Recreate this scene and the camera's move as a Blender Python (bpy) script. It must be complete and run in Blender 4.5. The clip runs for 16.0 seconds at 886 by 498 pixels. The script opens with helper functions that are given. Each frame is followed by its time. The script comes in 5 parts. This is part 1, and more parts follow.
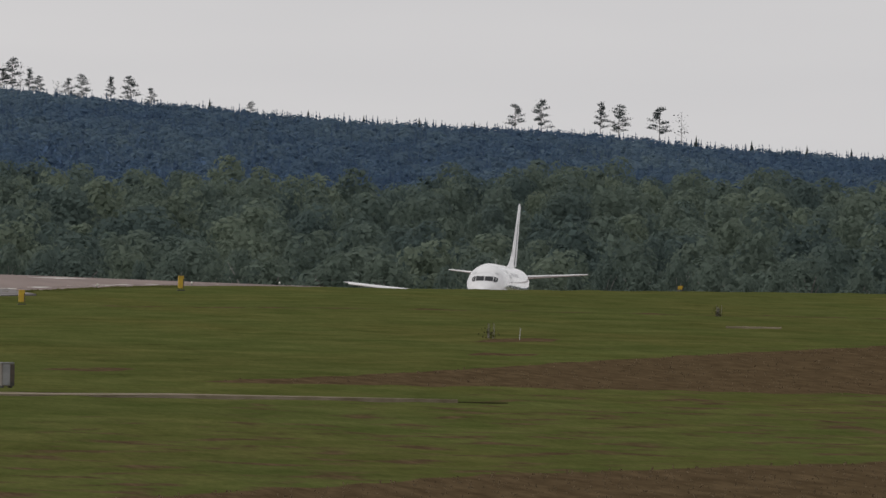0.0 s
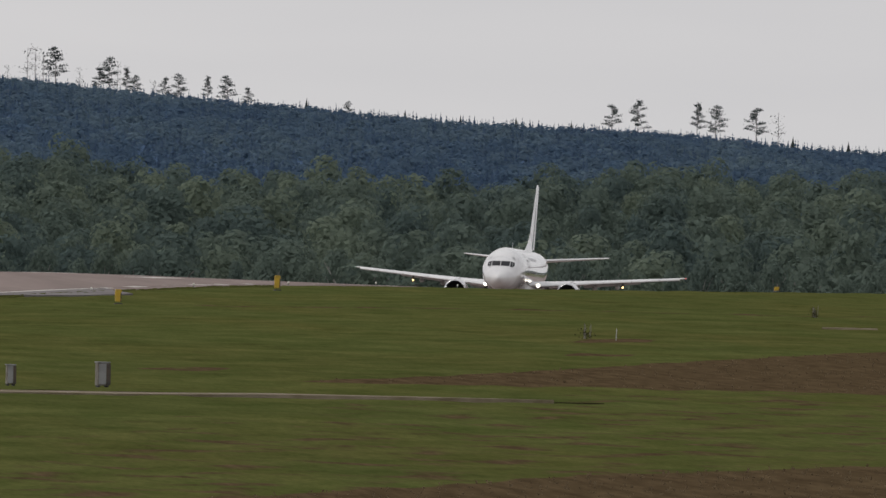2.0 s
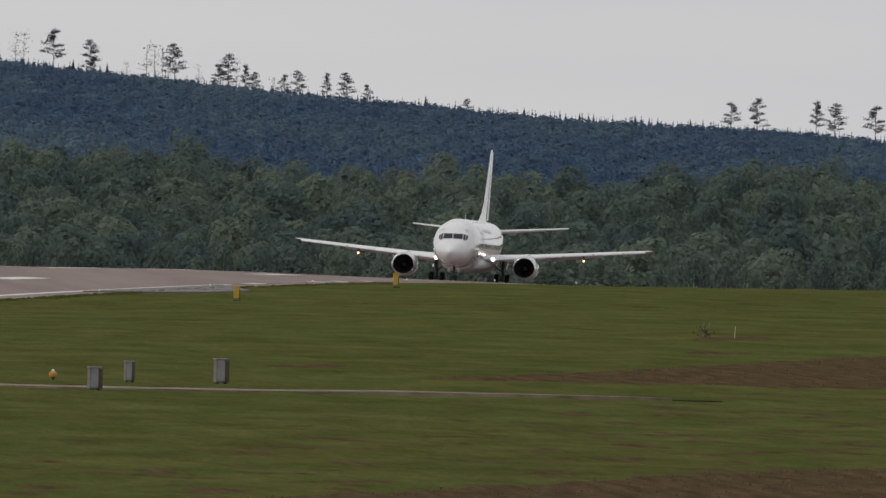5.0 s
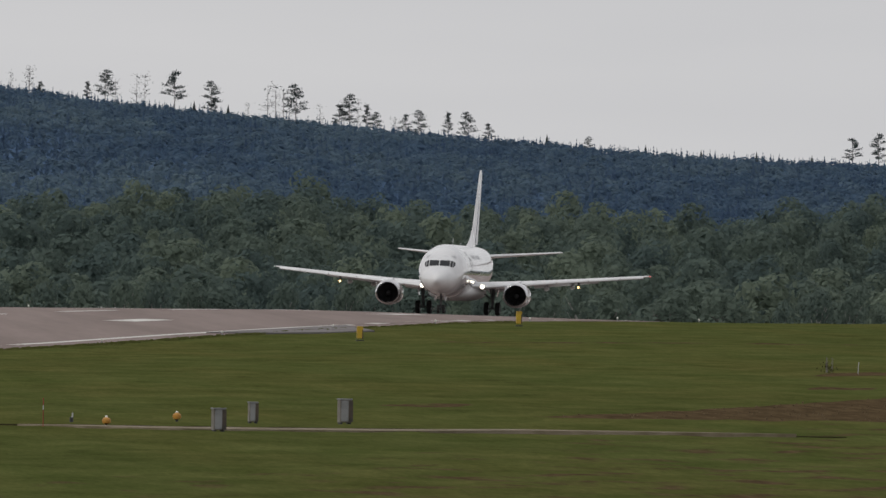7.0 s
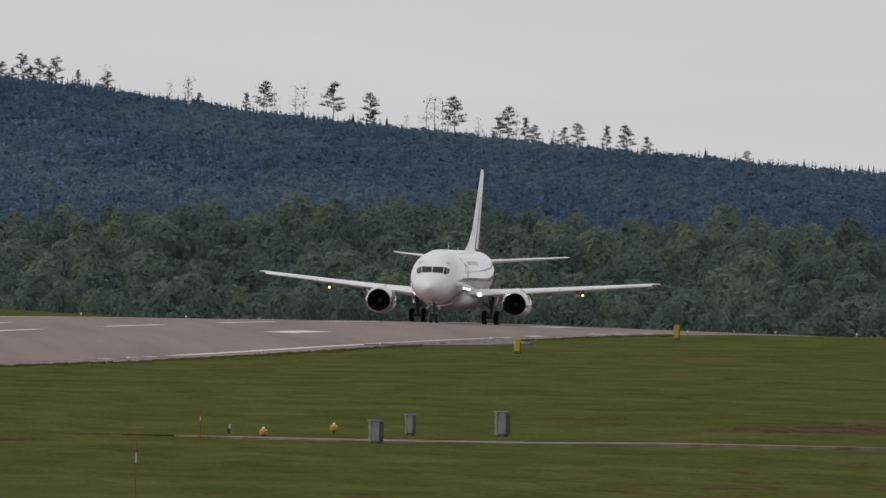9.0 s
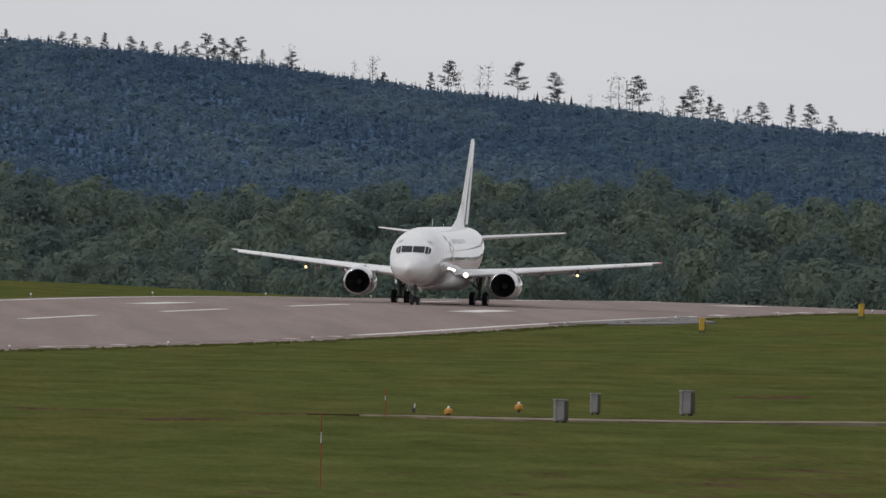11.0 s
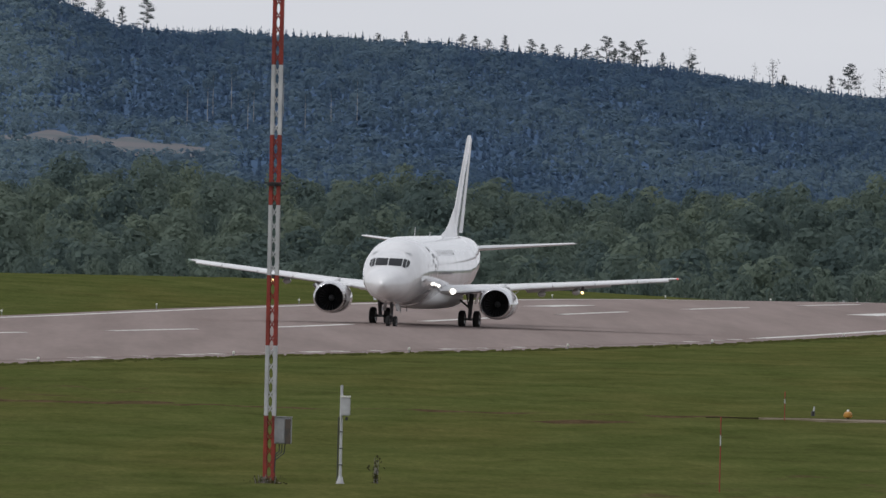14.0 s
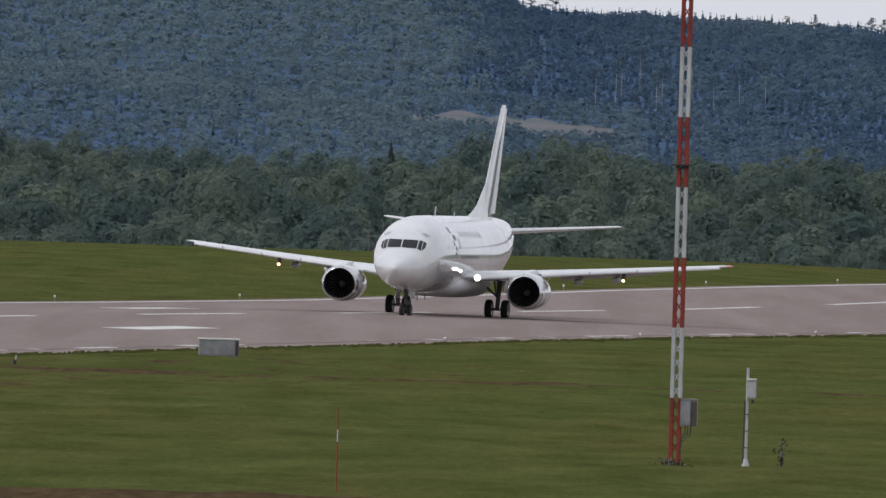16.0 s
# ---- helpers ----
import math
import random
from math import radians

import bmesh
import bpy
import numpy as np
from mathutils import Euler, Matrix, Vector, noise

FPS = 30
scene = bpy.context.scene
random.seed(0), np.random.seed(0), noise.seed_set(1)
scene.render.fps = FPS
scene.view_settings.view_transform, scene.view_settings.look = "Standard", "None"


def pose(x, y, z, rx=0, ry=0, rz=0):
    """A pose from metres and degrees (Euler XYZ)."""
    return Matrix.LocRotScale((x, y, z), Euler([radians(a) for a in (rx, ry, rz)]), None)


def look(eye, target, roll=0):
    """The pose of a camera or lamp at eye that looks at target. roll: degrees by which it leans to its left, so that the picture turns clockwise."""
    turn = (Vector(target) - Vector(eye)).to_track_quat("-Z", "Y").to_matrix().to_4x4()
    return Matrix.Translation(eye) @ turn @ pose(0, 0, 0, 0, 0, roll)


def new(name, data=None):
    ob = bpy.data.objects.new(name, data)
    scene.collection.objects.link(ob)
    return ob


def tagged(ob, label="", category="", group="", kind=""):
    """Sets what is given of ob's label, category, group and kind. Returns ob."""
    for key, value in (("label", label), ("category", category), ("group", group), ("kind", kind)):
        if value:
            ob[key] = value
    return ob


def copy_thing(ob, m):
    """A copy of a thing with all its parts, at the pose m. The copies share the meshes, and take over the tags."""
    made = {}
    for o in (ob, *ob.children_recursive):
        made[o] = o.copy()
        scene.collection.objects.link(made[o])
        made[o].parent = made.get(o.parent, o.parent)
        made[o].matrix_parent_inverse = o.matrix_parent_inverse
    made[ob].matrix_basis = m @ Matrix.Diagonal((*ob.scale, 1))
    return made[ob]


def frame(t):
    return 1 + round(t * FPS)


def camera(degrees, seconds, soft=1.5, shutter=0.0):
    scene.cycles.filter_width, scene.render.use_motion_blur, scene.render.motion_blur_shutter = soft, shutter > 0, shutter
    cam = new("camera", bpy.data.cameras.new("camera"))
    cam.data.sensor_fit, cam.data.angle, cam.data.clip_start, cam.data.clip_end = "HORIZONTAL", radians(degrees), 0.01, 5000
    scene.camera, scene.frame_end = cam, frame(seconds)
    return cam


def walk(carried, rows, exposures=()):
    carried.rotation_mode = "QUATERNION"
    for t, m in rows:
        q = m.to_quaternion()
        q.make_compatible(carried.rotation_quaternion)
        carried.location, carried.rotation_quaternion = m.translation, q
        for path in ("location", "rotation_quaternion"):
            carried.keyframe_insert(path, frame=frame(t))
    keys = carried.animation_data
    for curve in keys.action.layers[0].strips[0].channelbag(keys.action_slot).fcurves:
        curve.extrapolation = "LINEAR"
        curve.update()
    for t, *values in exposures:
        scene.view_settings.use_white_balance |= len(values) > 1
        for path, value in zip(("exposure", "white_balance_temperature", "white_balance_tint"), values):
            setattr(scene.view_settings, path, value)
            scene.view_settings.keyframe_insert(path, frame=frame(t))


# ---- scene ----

# The camera stands on a tripod ten metres above the airfield and pans with a taxiing-out jet.
EYE = (0.0, 0.0, 10.0)
PSI = radians(9.887)          # the runway's bearing from the y axis
OFFSET = 188.82               # from the camera to the aircraft's line


def aim(az, el, roll):
    a, e = radians(az), radians(el)
    d = Vector((math.sin(a) * math.cos(e), math.cos(a) * math.cos(e), math.sin(e)))
    return look(EYE, Vector(EYE) + 1000 * d, roll)


cam = camera(2.395, 16.0, soft=1.5)
PAN = [
    (0.0, 4.0212, -0.2856, 1.12),
    (0.5, 4.0434, -0.2917, 0.89),
    (1.0, 4.0779, -0.2983, 0.99),
    (1.5, 4.0589, -0.2898, 1.16),
    (2.0, 3.7603, -0.2902, 1.25),
    (2.5, 3.6825, -0.3001, 1.17),
    (3.0, 3.7222, -0.2898, 1.35),
    (3.5, 3.7840, -0.2272, 1.64),
    (4.0, 3.5423, -0.3171, 1.38),
    (4.2, 3.4945, -0.3265, 1.49),
    (6.3, 3.2948, -0.2530, 1.10),
    (6.5, 3.2194, -0.2487, 1.13),
    (7.0, 3.1063, -0.2062, 0.86),
    (7.5, 3.0194, -0.1741, 1.36),
    (8.0, 2.9512, -0.1651, 0.83),
    (8.2, 2.9499, -0.1631, 1.01),
    (10.3, 2.3638, -0.2040, 1.01),
    (10.5, 2.3149, -0.2053, 0.98),
    (11.0, 2.1805, -0.2450, 1.07),
    (11.5, 1.9290, -0.2734, 1.23),
    (12.0, 1.7339, -0.2554, 1.37),
    (12.5, 1.6818, -0.1696, 0.76),
    (13.0, 1.6428, -0.1531, 0.65),
    (13.5, 1.4400, -0.3041, 0.98),
    (14.0, 1.0996, -0.2583, 1.20),
    (14.5, 0.8137, -0.2571, 1.10),
    (15.0, 0.5404, -0.2479, 1.36),
    (15.5, 0.2507, -0.3342, 1.85),
    (16.0, -0.0000, -0.3346, 1.66),
]
walk(cam, [(t, aim(a, e, r)) for t, a, e, r in PAN], exposures=[(0, 0.0, 6480, 11), (2, 0.0, 6450, 11), (4, -0.06, 6430, 10.5), (8, -0.05, 6360, 10), (10.5, 0.02, 6300, 10.5), (12, 0.05, 6230, 10), (16, 0.19, 6000, 11.5)])

# ---- light ----
world = bpy.data.worlds.new("overcast_sky")
scene.world = world
world.use_nodes = True
wt = world.node_tree
bg = wt.nodes["Background"]
sky = wt.nodes.new("ShaderNodeTexSky")
sky.sky_type = "NISHITA"
sky.sun_disc = False
sky.sun_elevation, sky.sun_rotation = radians(46), radians(-75)
sky.air_density, sky.dust_density = 1.0, 3.0
sky_dim = wt.nodes.new("ShaderNodeMix")
sky_dim.data_type = "RGBA"
sky_dim.blend_type = "MULTIPLY"
sky_dim.inputs[0].default_value = 1.0
sky_dim.inputs[7].default_value = (0.07, 0.07, 0.07, 1)
wt.links.new(sky.outputs[0], sky_dim.inputs[6])
w_co = wt.nodes.new("ShaderNodeTexCoord")
w_map = wt.nodes.new("ShaderNodeMapping")
w_map.inputs["Scale"].default_value = (9, 9, 60)
wt.links.new(w_co.outputs["Generated"], w_map.inputs[0])
w_noise = wt.nodes.new("ShaderNodeTexNoise")
w_noise.inputs["Scale"].default_value = 1.6
w_noise.inputs["Detail"].default_value = 4
wt.links.new(w_map.outputs[0], w_noise.inputs["Vector"])
w_ramp = wt.nodes.new("ShaderNodeValToRGB")
w_ramp.color_ramp.elements[0].position, w_ramp.color_ramp.elements[1].position = 0.3, 0.75
w_ramp.color_ramp.elements[0].color = (0.626, 0.621, 0.627, 1)
w_ramp.color_ramp.elements[1].color = (0.71, 0.698, 0.692, 1)
wt.links.new(w_noise.outputs[0], w_ramp.inputs[0])
w_mix = wt.nodes.new("ShaderNodeMix")
w_mix.data_type = "RGBA"
w_mix.inputs[0].default_value = 0.92
wt.links.new(sky_dim.outputs[2], w_mix.inputs[6])
wt.links.new(w_ramp.outputs[0], w_mix.inputs[7])
wt.links.new(w_mix.outputs[2], bg.inputs[0])
bg.inputs[1].default_value = 1.0

sun = new("sun", bpy.data.lights.new("sun", "SUN"))
sun.data.energy, sun.data.angle, sun.data.color = 1.1, radians(12), (1.0, 0.96, 0.9)
sun.matrix_world = look((-66, -26, 74), (0, 0, 0))


# ---- materials ----
def material(name, base, rough=0.6, metal=0.0, spread=0.0, scale=1.0, detail=4.0, second=None, at=0.5, width=0.2, bump=0.0, bump_scale=20.0, per="none", coords="Object", stretch=(1, 1, 1), coat=0.0, emit=None, power=0.0, spec=0.5):
    """A principled material: base colour, a second colour broken in by noise, small spread of brightness, fine relief."""
    m = bpy.data.materials.new(name)
    m.use_nodes = True
    nt = m.node_tree
    b = nt.nodes["Principled BSDF"]
    b.inputs["Roughness"].default_value, b.inputs["Metallic"].default_value = rough, metal
    b.inputs["Coat Weight"].default_value = coat
    b.inputs["Specular IOR Level"].default_value = spec
    b.inputs["Base Color"].default_value = (*base, 1)
    if emit:
        b.inputs["Emission Color"].default_value = (*emit, 1)
        b.inputs["Emission Strength"].default_value = power
    co = nt.nodes.new("ShaderNodeTexCoord")
    mp = nt.nodes.new("ShaderNodeMapping")
    mp.inputs["Scale"].default_value = stretch
    nt.links.new(co.outputs[coords], mp.inputs[0])
    col = None
    if second:
        n = nt.nodes.new("ShaderNodeTexNoise")
        n.inputs["Scale"].default_value, n.inputs["Detail"].default_value = scale, detail
        nt.links.new(mp.outputs[0], n.inputs["Vector"])
        ramp = nt.nodes.new("ShaderNodeValToRGB")
        ramp.color_ramp.elements[0].position, ramp.color_ramp.elements[1].position = at - width / 2, at + width / 2
        ramp.color_ramp.elements[0].color, ramp.color_ramp.elements[1].color = (*base, 1), (*second, 1)
        nt.links.new(n.outputs[0], ramp.inputs[0])
        col = ramp.outputs[0]
    if spread:
        hs = nt.nodes.new("ShaderNodeHueSaturation")
        hs.inputs["Color"].default_value = (*base, 1)
        mr = nt.nodes.new("ShaderNodeMapRange")
        mr.inputs["To Min"].default_value, mr.inputs["To Max"].default_value = 1 - spread, 1 + spread
        if per == "island":
            src = nt.nodes.new("ShaderNodeNewGeometry").outputs["Random Per Island"]
        elif per == "object":
            src = nt.nodes.new("ShaderNodeObjectInfo").outputs["Random"]
        else:
            n2 = nt.nodes.new("ShaderNodeTexNoise")
            n2.inputs["Scale"].default_value, n2.inputs["Detail"].default_value = scale * 7.3, 3
            nt.links.new(mp.outputs[0], n2.inputs["Vector"])
            src = n2.outputs[0]
        nt.links.new(src, mr.inputs["Value"])
        nt.links.new(mr.outputs[0], hs.inputs["Value"])
        if col:
            nt.links.new(col, hs.inputs["Color"])
        col = hs.outputs[0]
    if col:
        nt.links.new(col, b.inputs["Base Color"])
    if bump:
        n3 = nt.nodes.new("ShaderNodeTexNoise")
        n3.inputs["Scale"].default_value, n3.inputs["Detail"].default_value = bump_scale, 3
        nt.links.new(mp.outputs[0], n3.inputs["Vector"])
        bp = nt.nodes.new("ShaderNodeBump")
        bp.inputs["Strength"].default_value, bp.inputs["Distance"].default_value = 0.6, bump
        nt.links.new(n3.outputs[0], bp.inputs["Height"])
        nt.links.new(bp.outputs[0], b.inputs["Normal"])
    return m


def grass_material():
    """Mown airfield grass: green with drier streaks, and brown heath where the attribute says so."""
    m = bpy.data.materials.new("grass")
    m.use_nodes = True
    nt = m.node_tree
    b = nt.nodes["Principled BSDF"]
    b.inputs["Roughness"].default_value = 0.9
    b.inputs["Specular IOR Level"].default_value = 0.0
    co = nt.nodes.new("ShaderNodeTexCoord")

    def noise_at(sx, sy, scale, detail=4, turn=0.0):
        mp = nt.nodes.new("ShaderNodeMapping")
        mp.inputs["Scale"].default_value = (sx, sy, 0.2)
        mp.inputs["Rotation"].default_value = (0, 0, turn)
        nt.links.new(co.outputs["Object"], mp.inputs[0])
        n = nt.nodes.new("ShaderNodeTexNoise")
        n.inputs["Scale"].default_value, n.inputs["Detail"].default_value = scale, detail
        nt.links.new(mp.outputs[0], n.inputs["Vector"])
        return n.outputs[0]

    def ramp(src, p0, p1, c0, c1):
        r = nt.nodes.new("ShaderNodeValToRGB")
        r.color_ramp.elements[0].position, r.color_ramp.elements[1].position = p0, p1
        r.color_ramp.elements[0].color, r.color_ramp.elements[1].color = (*c0, 1), (*c1, 1)
        nt.links.new(src, r.inputs[0])
        return r.outputs[0]

    def mix(f, a, c, mode="MIX"):
        x = nt.nodes.new("ShaderNodeMix")
        x.data_type, x.blend_type = "RGBA", mode
        if isinstance(f, float):
            x.inputs[0].default_value = f
        else:
            nt.links.new(f, x.inputs[0])
        nt.links.new(a, x.inputs[6]), nt.links.new(c, x.inputs[7])
        return x.outputs[2]

    green = ramp(noise_at(0.30, 0.07, 1.0, 6), 0.34, 0.68, (0.063, 0.073, 0.0225), (0.093, 0.098, 0.034))
    dry = ramp(noise_at(0.11, 0.010, 1.0, 5, PSI), 0.42, 0.68, (0.95, 1.0, 0.97), (1.08, 1.01, 1.0))
    mown = ramp(noise_at(0.035, 0.05, 1.0, 4, 0.12), 0.35, 0.65, (0.92, 0.925, 0.92), (1.06, 1.06, 1.055))
    fine = ramp(noise_at(2.6, 0.22, 1.0, 6), 0.3, 0.7, (0.88, 0.89, 0.88), (1.11, 1.10, 1.09))
    tuft = ramp(noise_at(0.42, 0.07, 1.0, 5), 0.56, 0.74, (1.0, 1.0, 1.0), (0.80, 0.79, 0.80))
    c = mix(1.0, mix(1.0, mix(1.0, green, dry, "MULTIPLY"), mown, "MULTIPLY"), mix(1.0, fine, tuft, "MULTIPLY"), "MULTIPLY")
    blade = ramp(noise_at(7.0, 0.55, 1.0, 3), 0.3, 0.7, (0.90, 0.905, 0.90), (1.10, 1.09, 1.08))
    c = mix(1.0, c, blade, "MULTIPLY")
    heath = ramp(noise_at(1.6, 0.10, 1.0, 6), 0.33, 0.68, (0.060, 0.042, 0.024), (0.098, 0.070, 0.040))
    heath = mix(1.0, mix(1.0, heath, fine, "MULTIPLY"), blade, "MULTIPLY")
    at = nt.nodes.new("ShaderNodeAttribute")
    at.attribute_name = "heath"
    add = nt.nodes.new("ShaderNodeMath")
    add.operation = "ADD"
    nt.links.new(at.outputs["Fac"], add.inputs[0])
    mr = nt.nodes.new("ShaderNodeMapRange")
    mr.inputs["From Min"].default_value, mr.inputs["From Max"].default_value = 0.3, 0.7
    mr.inputs["To Min"].default_value, mr.inputs["To Max"].default_value = -0.35, 0.35
    nt.links.new(noise_at(0.4, 0.12, 1.0, 5), mr.inputs["Value"])
    nt.links.new(mr.outputs[0], add.inputs[1])
    step = nt.nodes.new("ShaderNodeMapRange")
    step.inputs["From Min"].default_value, step.inputs["From Max"].default_value = 0.38, 0.62
    nt.links.new(add.outputs[0], step.inputs["Value"])
    c = mix(step.outputs[0], c, heath)
    nt.links.new(c, b.inputs["Base Color"])
    bp = nt.nodes.new("ShaderNodeBump")
    bp.inputs["Strength"].default_value, bp.inputs["Distance"].default_value = 0.15, 0.05
    nt.links.new(noise_at(3, 0.6, 1.0, 3), bp.inputs["Height"])
    nt.links.new(bp.outputs[0], b.inputs["Normal"])
    return m


GRASS = grass_material()
# The hill's floor is blued: distance haze put into its base colour.
FOREST_FLOOR = material("haze_blue_forest_floor", (0.066, 0.106, 0.180), 0.95, second=(0.076, 0.120, 0.190), scale=0.1, spread=0.15, spec=0.0)
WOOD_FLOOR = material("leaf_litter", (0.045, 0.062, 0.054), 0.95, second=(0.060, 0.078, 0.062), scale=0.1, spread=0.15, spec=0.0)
ASPHALT = material("runway_asphalt", (0.205, 0.164, 0.150), 1.0, second=(0.245, 0.198, 0.182), scale=1.0, at=0.5, width=0.3, spread=0.10, stretch=(0.35, 0.012, 1), spec=0.06)
SHOULDER = material("shoulder_asphalt", (0.150, 0.138, 0.136), 0.92, second=(0.185, 0.172, 0.168), scale=0.1, spread=0.12, spec=0.06)
PAINT = material("runway_paint", (0.62, 0.61, 0.58), 0.8, second=(0.40, 0.37, 0.35), scale=0.9, at=0.62, width=0.2, spread=0.08, spec=0.1)
PAINT_WORN = material("overgrown_runway_paint", (0.21, 0.168, 0.154), 0.9, second=(0.55, 0.53, 0.50), scale=0.16, at=0.58, width=0.07, spread=0.1, spec=0.05)
CONCRETE = material("path_concrete", (0.24, 0.20, 0.15), 0.9, second=(0.15, 0.125, 0.08), scale=0.6, spread=0.15, spec=0.06)


# ---- ground ----
CROWN_U = [-200, 700, 860, 980, 1025, 1080, 1121, 1180, 1230, 1285, 1340, 1400]
CROWN_Z = [0.3, 0.5, 0.5, 0.40, 0.33, 0.17, 0.08, 0.0, 0.08, 0.25, 0.34, 0.36]
RW = -2.5    # the runway's own centre line lies this far beside the aircraft's line


def along(u):
    """Height of the runway's crown at u metres down its line."""
    if u <= 1400:
        return float(np.interp(u, CROWN_U, CROWN_Z))
    d = min(u, 2050) - 1400
    return 0.36 - 0.0009 * d - 2.48e-5 * d * d - max(0, u - 2050) * 0.004


def field(u):
    """Height of the open grass on the camera's side."""
    d = max(0.0, min(u, 2050) - 1430)
    return -2.95e-5 * d * d - max(0, u - 2050) * 0.004


def surf(u, v):
    """The airfield: a runway with a crown, and the grass to both sides."""
    if v <= RW:
        z = along(u) - 0.007 * min(24.5, RW - v)
        return z + SIDE_RISE * (0.72 + 0.28 * smooth(1250, 1700, u)) * smooth(-27, -62, v) * smooth(2350, 1900, u)
    z = along(u) - 0.018 * min(24.5, v - RW)
    k = smooth(24, 66, v)
    return z * (1 - k) + field(u) * k


def to_uv(x, y):
    return x * math.sin(PSI) + y * math.cos(PSI), x * math.cos(PSI) - y * math.sin(PSI) + OFFSET


def to_xy(u, v):
    w = v - OFFSET
    return u * math.sin(PSI) + w * math.cos(PSI), u * math.cos(PSI) - w * math.sin(PSI)


def smooth(a, b, x):
    s = min(1.0, max(0.0, (x - a) / (b - a)))
    return s * s * (3 - 2 * s)


def skyline(az):
    """Elevation, in degrees, of the forested hill's canopy over the bearing in degrees."""
    return float(np.interp(az, [-6, -1.2, -0.4, 0.0, 0.07, 0.2, 0.38, 0.48, 1.1, 1.71, 1.91, 2.32, 2.82, 3.74, 4.35, 4.81, 5.22, 8],
                           [0.42, 0.50, 0.47, 0.42, 0.39, 0.335, 0.318, 0.322, 0.298, 0.248, 0.217, 0.171, 0.127, 0.060, 0.040, 0.003, -0.017, -0.12]))


def spur(az):
    """Elevation, in degrees, of the nearer spur with its clearing."""
    return float(np.interp(az, [-6, -2, -1.2, -0.6, -0.1, 0.2, 0.5, 1.0, 1.6, 8], [0.14, 0.17, 0.17, 0.12, 0.065, 0.035, -0.01, -0.07, -0.16, -0.5]))


def height(x, y):
    """Height of the ground."""
    d = math.hypot(x, y)
    u, v = to_uv(x, y)
    az = math.degrees(math.atan2(x, y))
    z = surf(u, v)
    if d > 2000 and abs(az) < 60:
        fade = smooth(60, 14, abs(az))
        belt = -11.5 + smooth(2400, 3300, d) * (9.5 + 1.2 * math.sin(az * 3.1) + 0.8 * math.sin(az * 7.7))
        top = 10 + 4650 * math.tan(radians(skyline(az))) - 2.3
        hill = belt + smooth(3350, 4650, d) * (top - belt)
        s = 10 + 3900 * math.tan(radians(spur(az))) - 3.2
        if 3350 < d < 4200 and s > belt:
            hill = max(hill, belt + smooth(3350, 3850, d) * (s - belt) - 40 * smooth(3900, 4200, d))
        w = fade * smooth(2000, 2400, d)
        z = z * (1 - w) + hill * w
    elif d > 2000:
        z = z * (1 - smooth(2000, 2400, d)) - 11.5 * smooth(2000, 2400, d)
    return z


SIDE_RISE = 1.02


def blob(u, v, cu, cv, ru, rv):
    """1 inside an ellipse on the ground, 0 outside, soft at its rim."""
    return 1.0 - smooth(0.75, 1.25, math.hypot((u - cu) / ru, (v - cv) / rv))


def heath(x, y):
    """Where brown heath grows in the grass."""
    u, v = to_uv(x, y)
    h = 0.0
    if 780 < u < 1250:
        lo = float(np.interp(v, [88, 92, 100, 110, 125], [866, 866, 868, 870, 868]))
        hi = float(np.interp(v, [88, 91, 93, 96, 100, 125], [866, 880, 912, 1015, 1090, 1200]))
        if v > 88:
            h = max(h, smooth(-6, 6, u - lo) * smooth(-15, 15, hi - u))
    if u < 720 and v > 118:
        h = max(h, smooth(12, -12, u - float(np.interp(v, [118, 122, 125, 133, 150], [570, 600, 640, 684, 720]))))
    if u < 866:
        h = max(h, 0.35 * smooth(84, 112, v), 0.32 * smooth(58, 40, v))
    else:
        h = max(h, 0.28 * smooth(78, 108, v))
    if 28 < v < 76:
        h = max(h, 0.52 * (1 - smooth(2.0, 6.0, abs(u - 813 + 0.5 * math.sin(v)))))
    if 38 < v < 92:
        h = max(h, 0.55 * (1 - smooth(2.0, 7.0, abs(u - 1268))))
    for b in ((1080, 81.8, 13, 1.9), (1004, 88.7, 9, 1.6), (904, 80.7, 9, 1.7), (791, 72.2, 7, 1.8), (816, 49.9, 6, 2.2), (813, 34.0, 6, 4.0), (545, 88, 14, 22)):
        h = max(h, 0.8 * blob(u, v, *b))
    return h


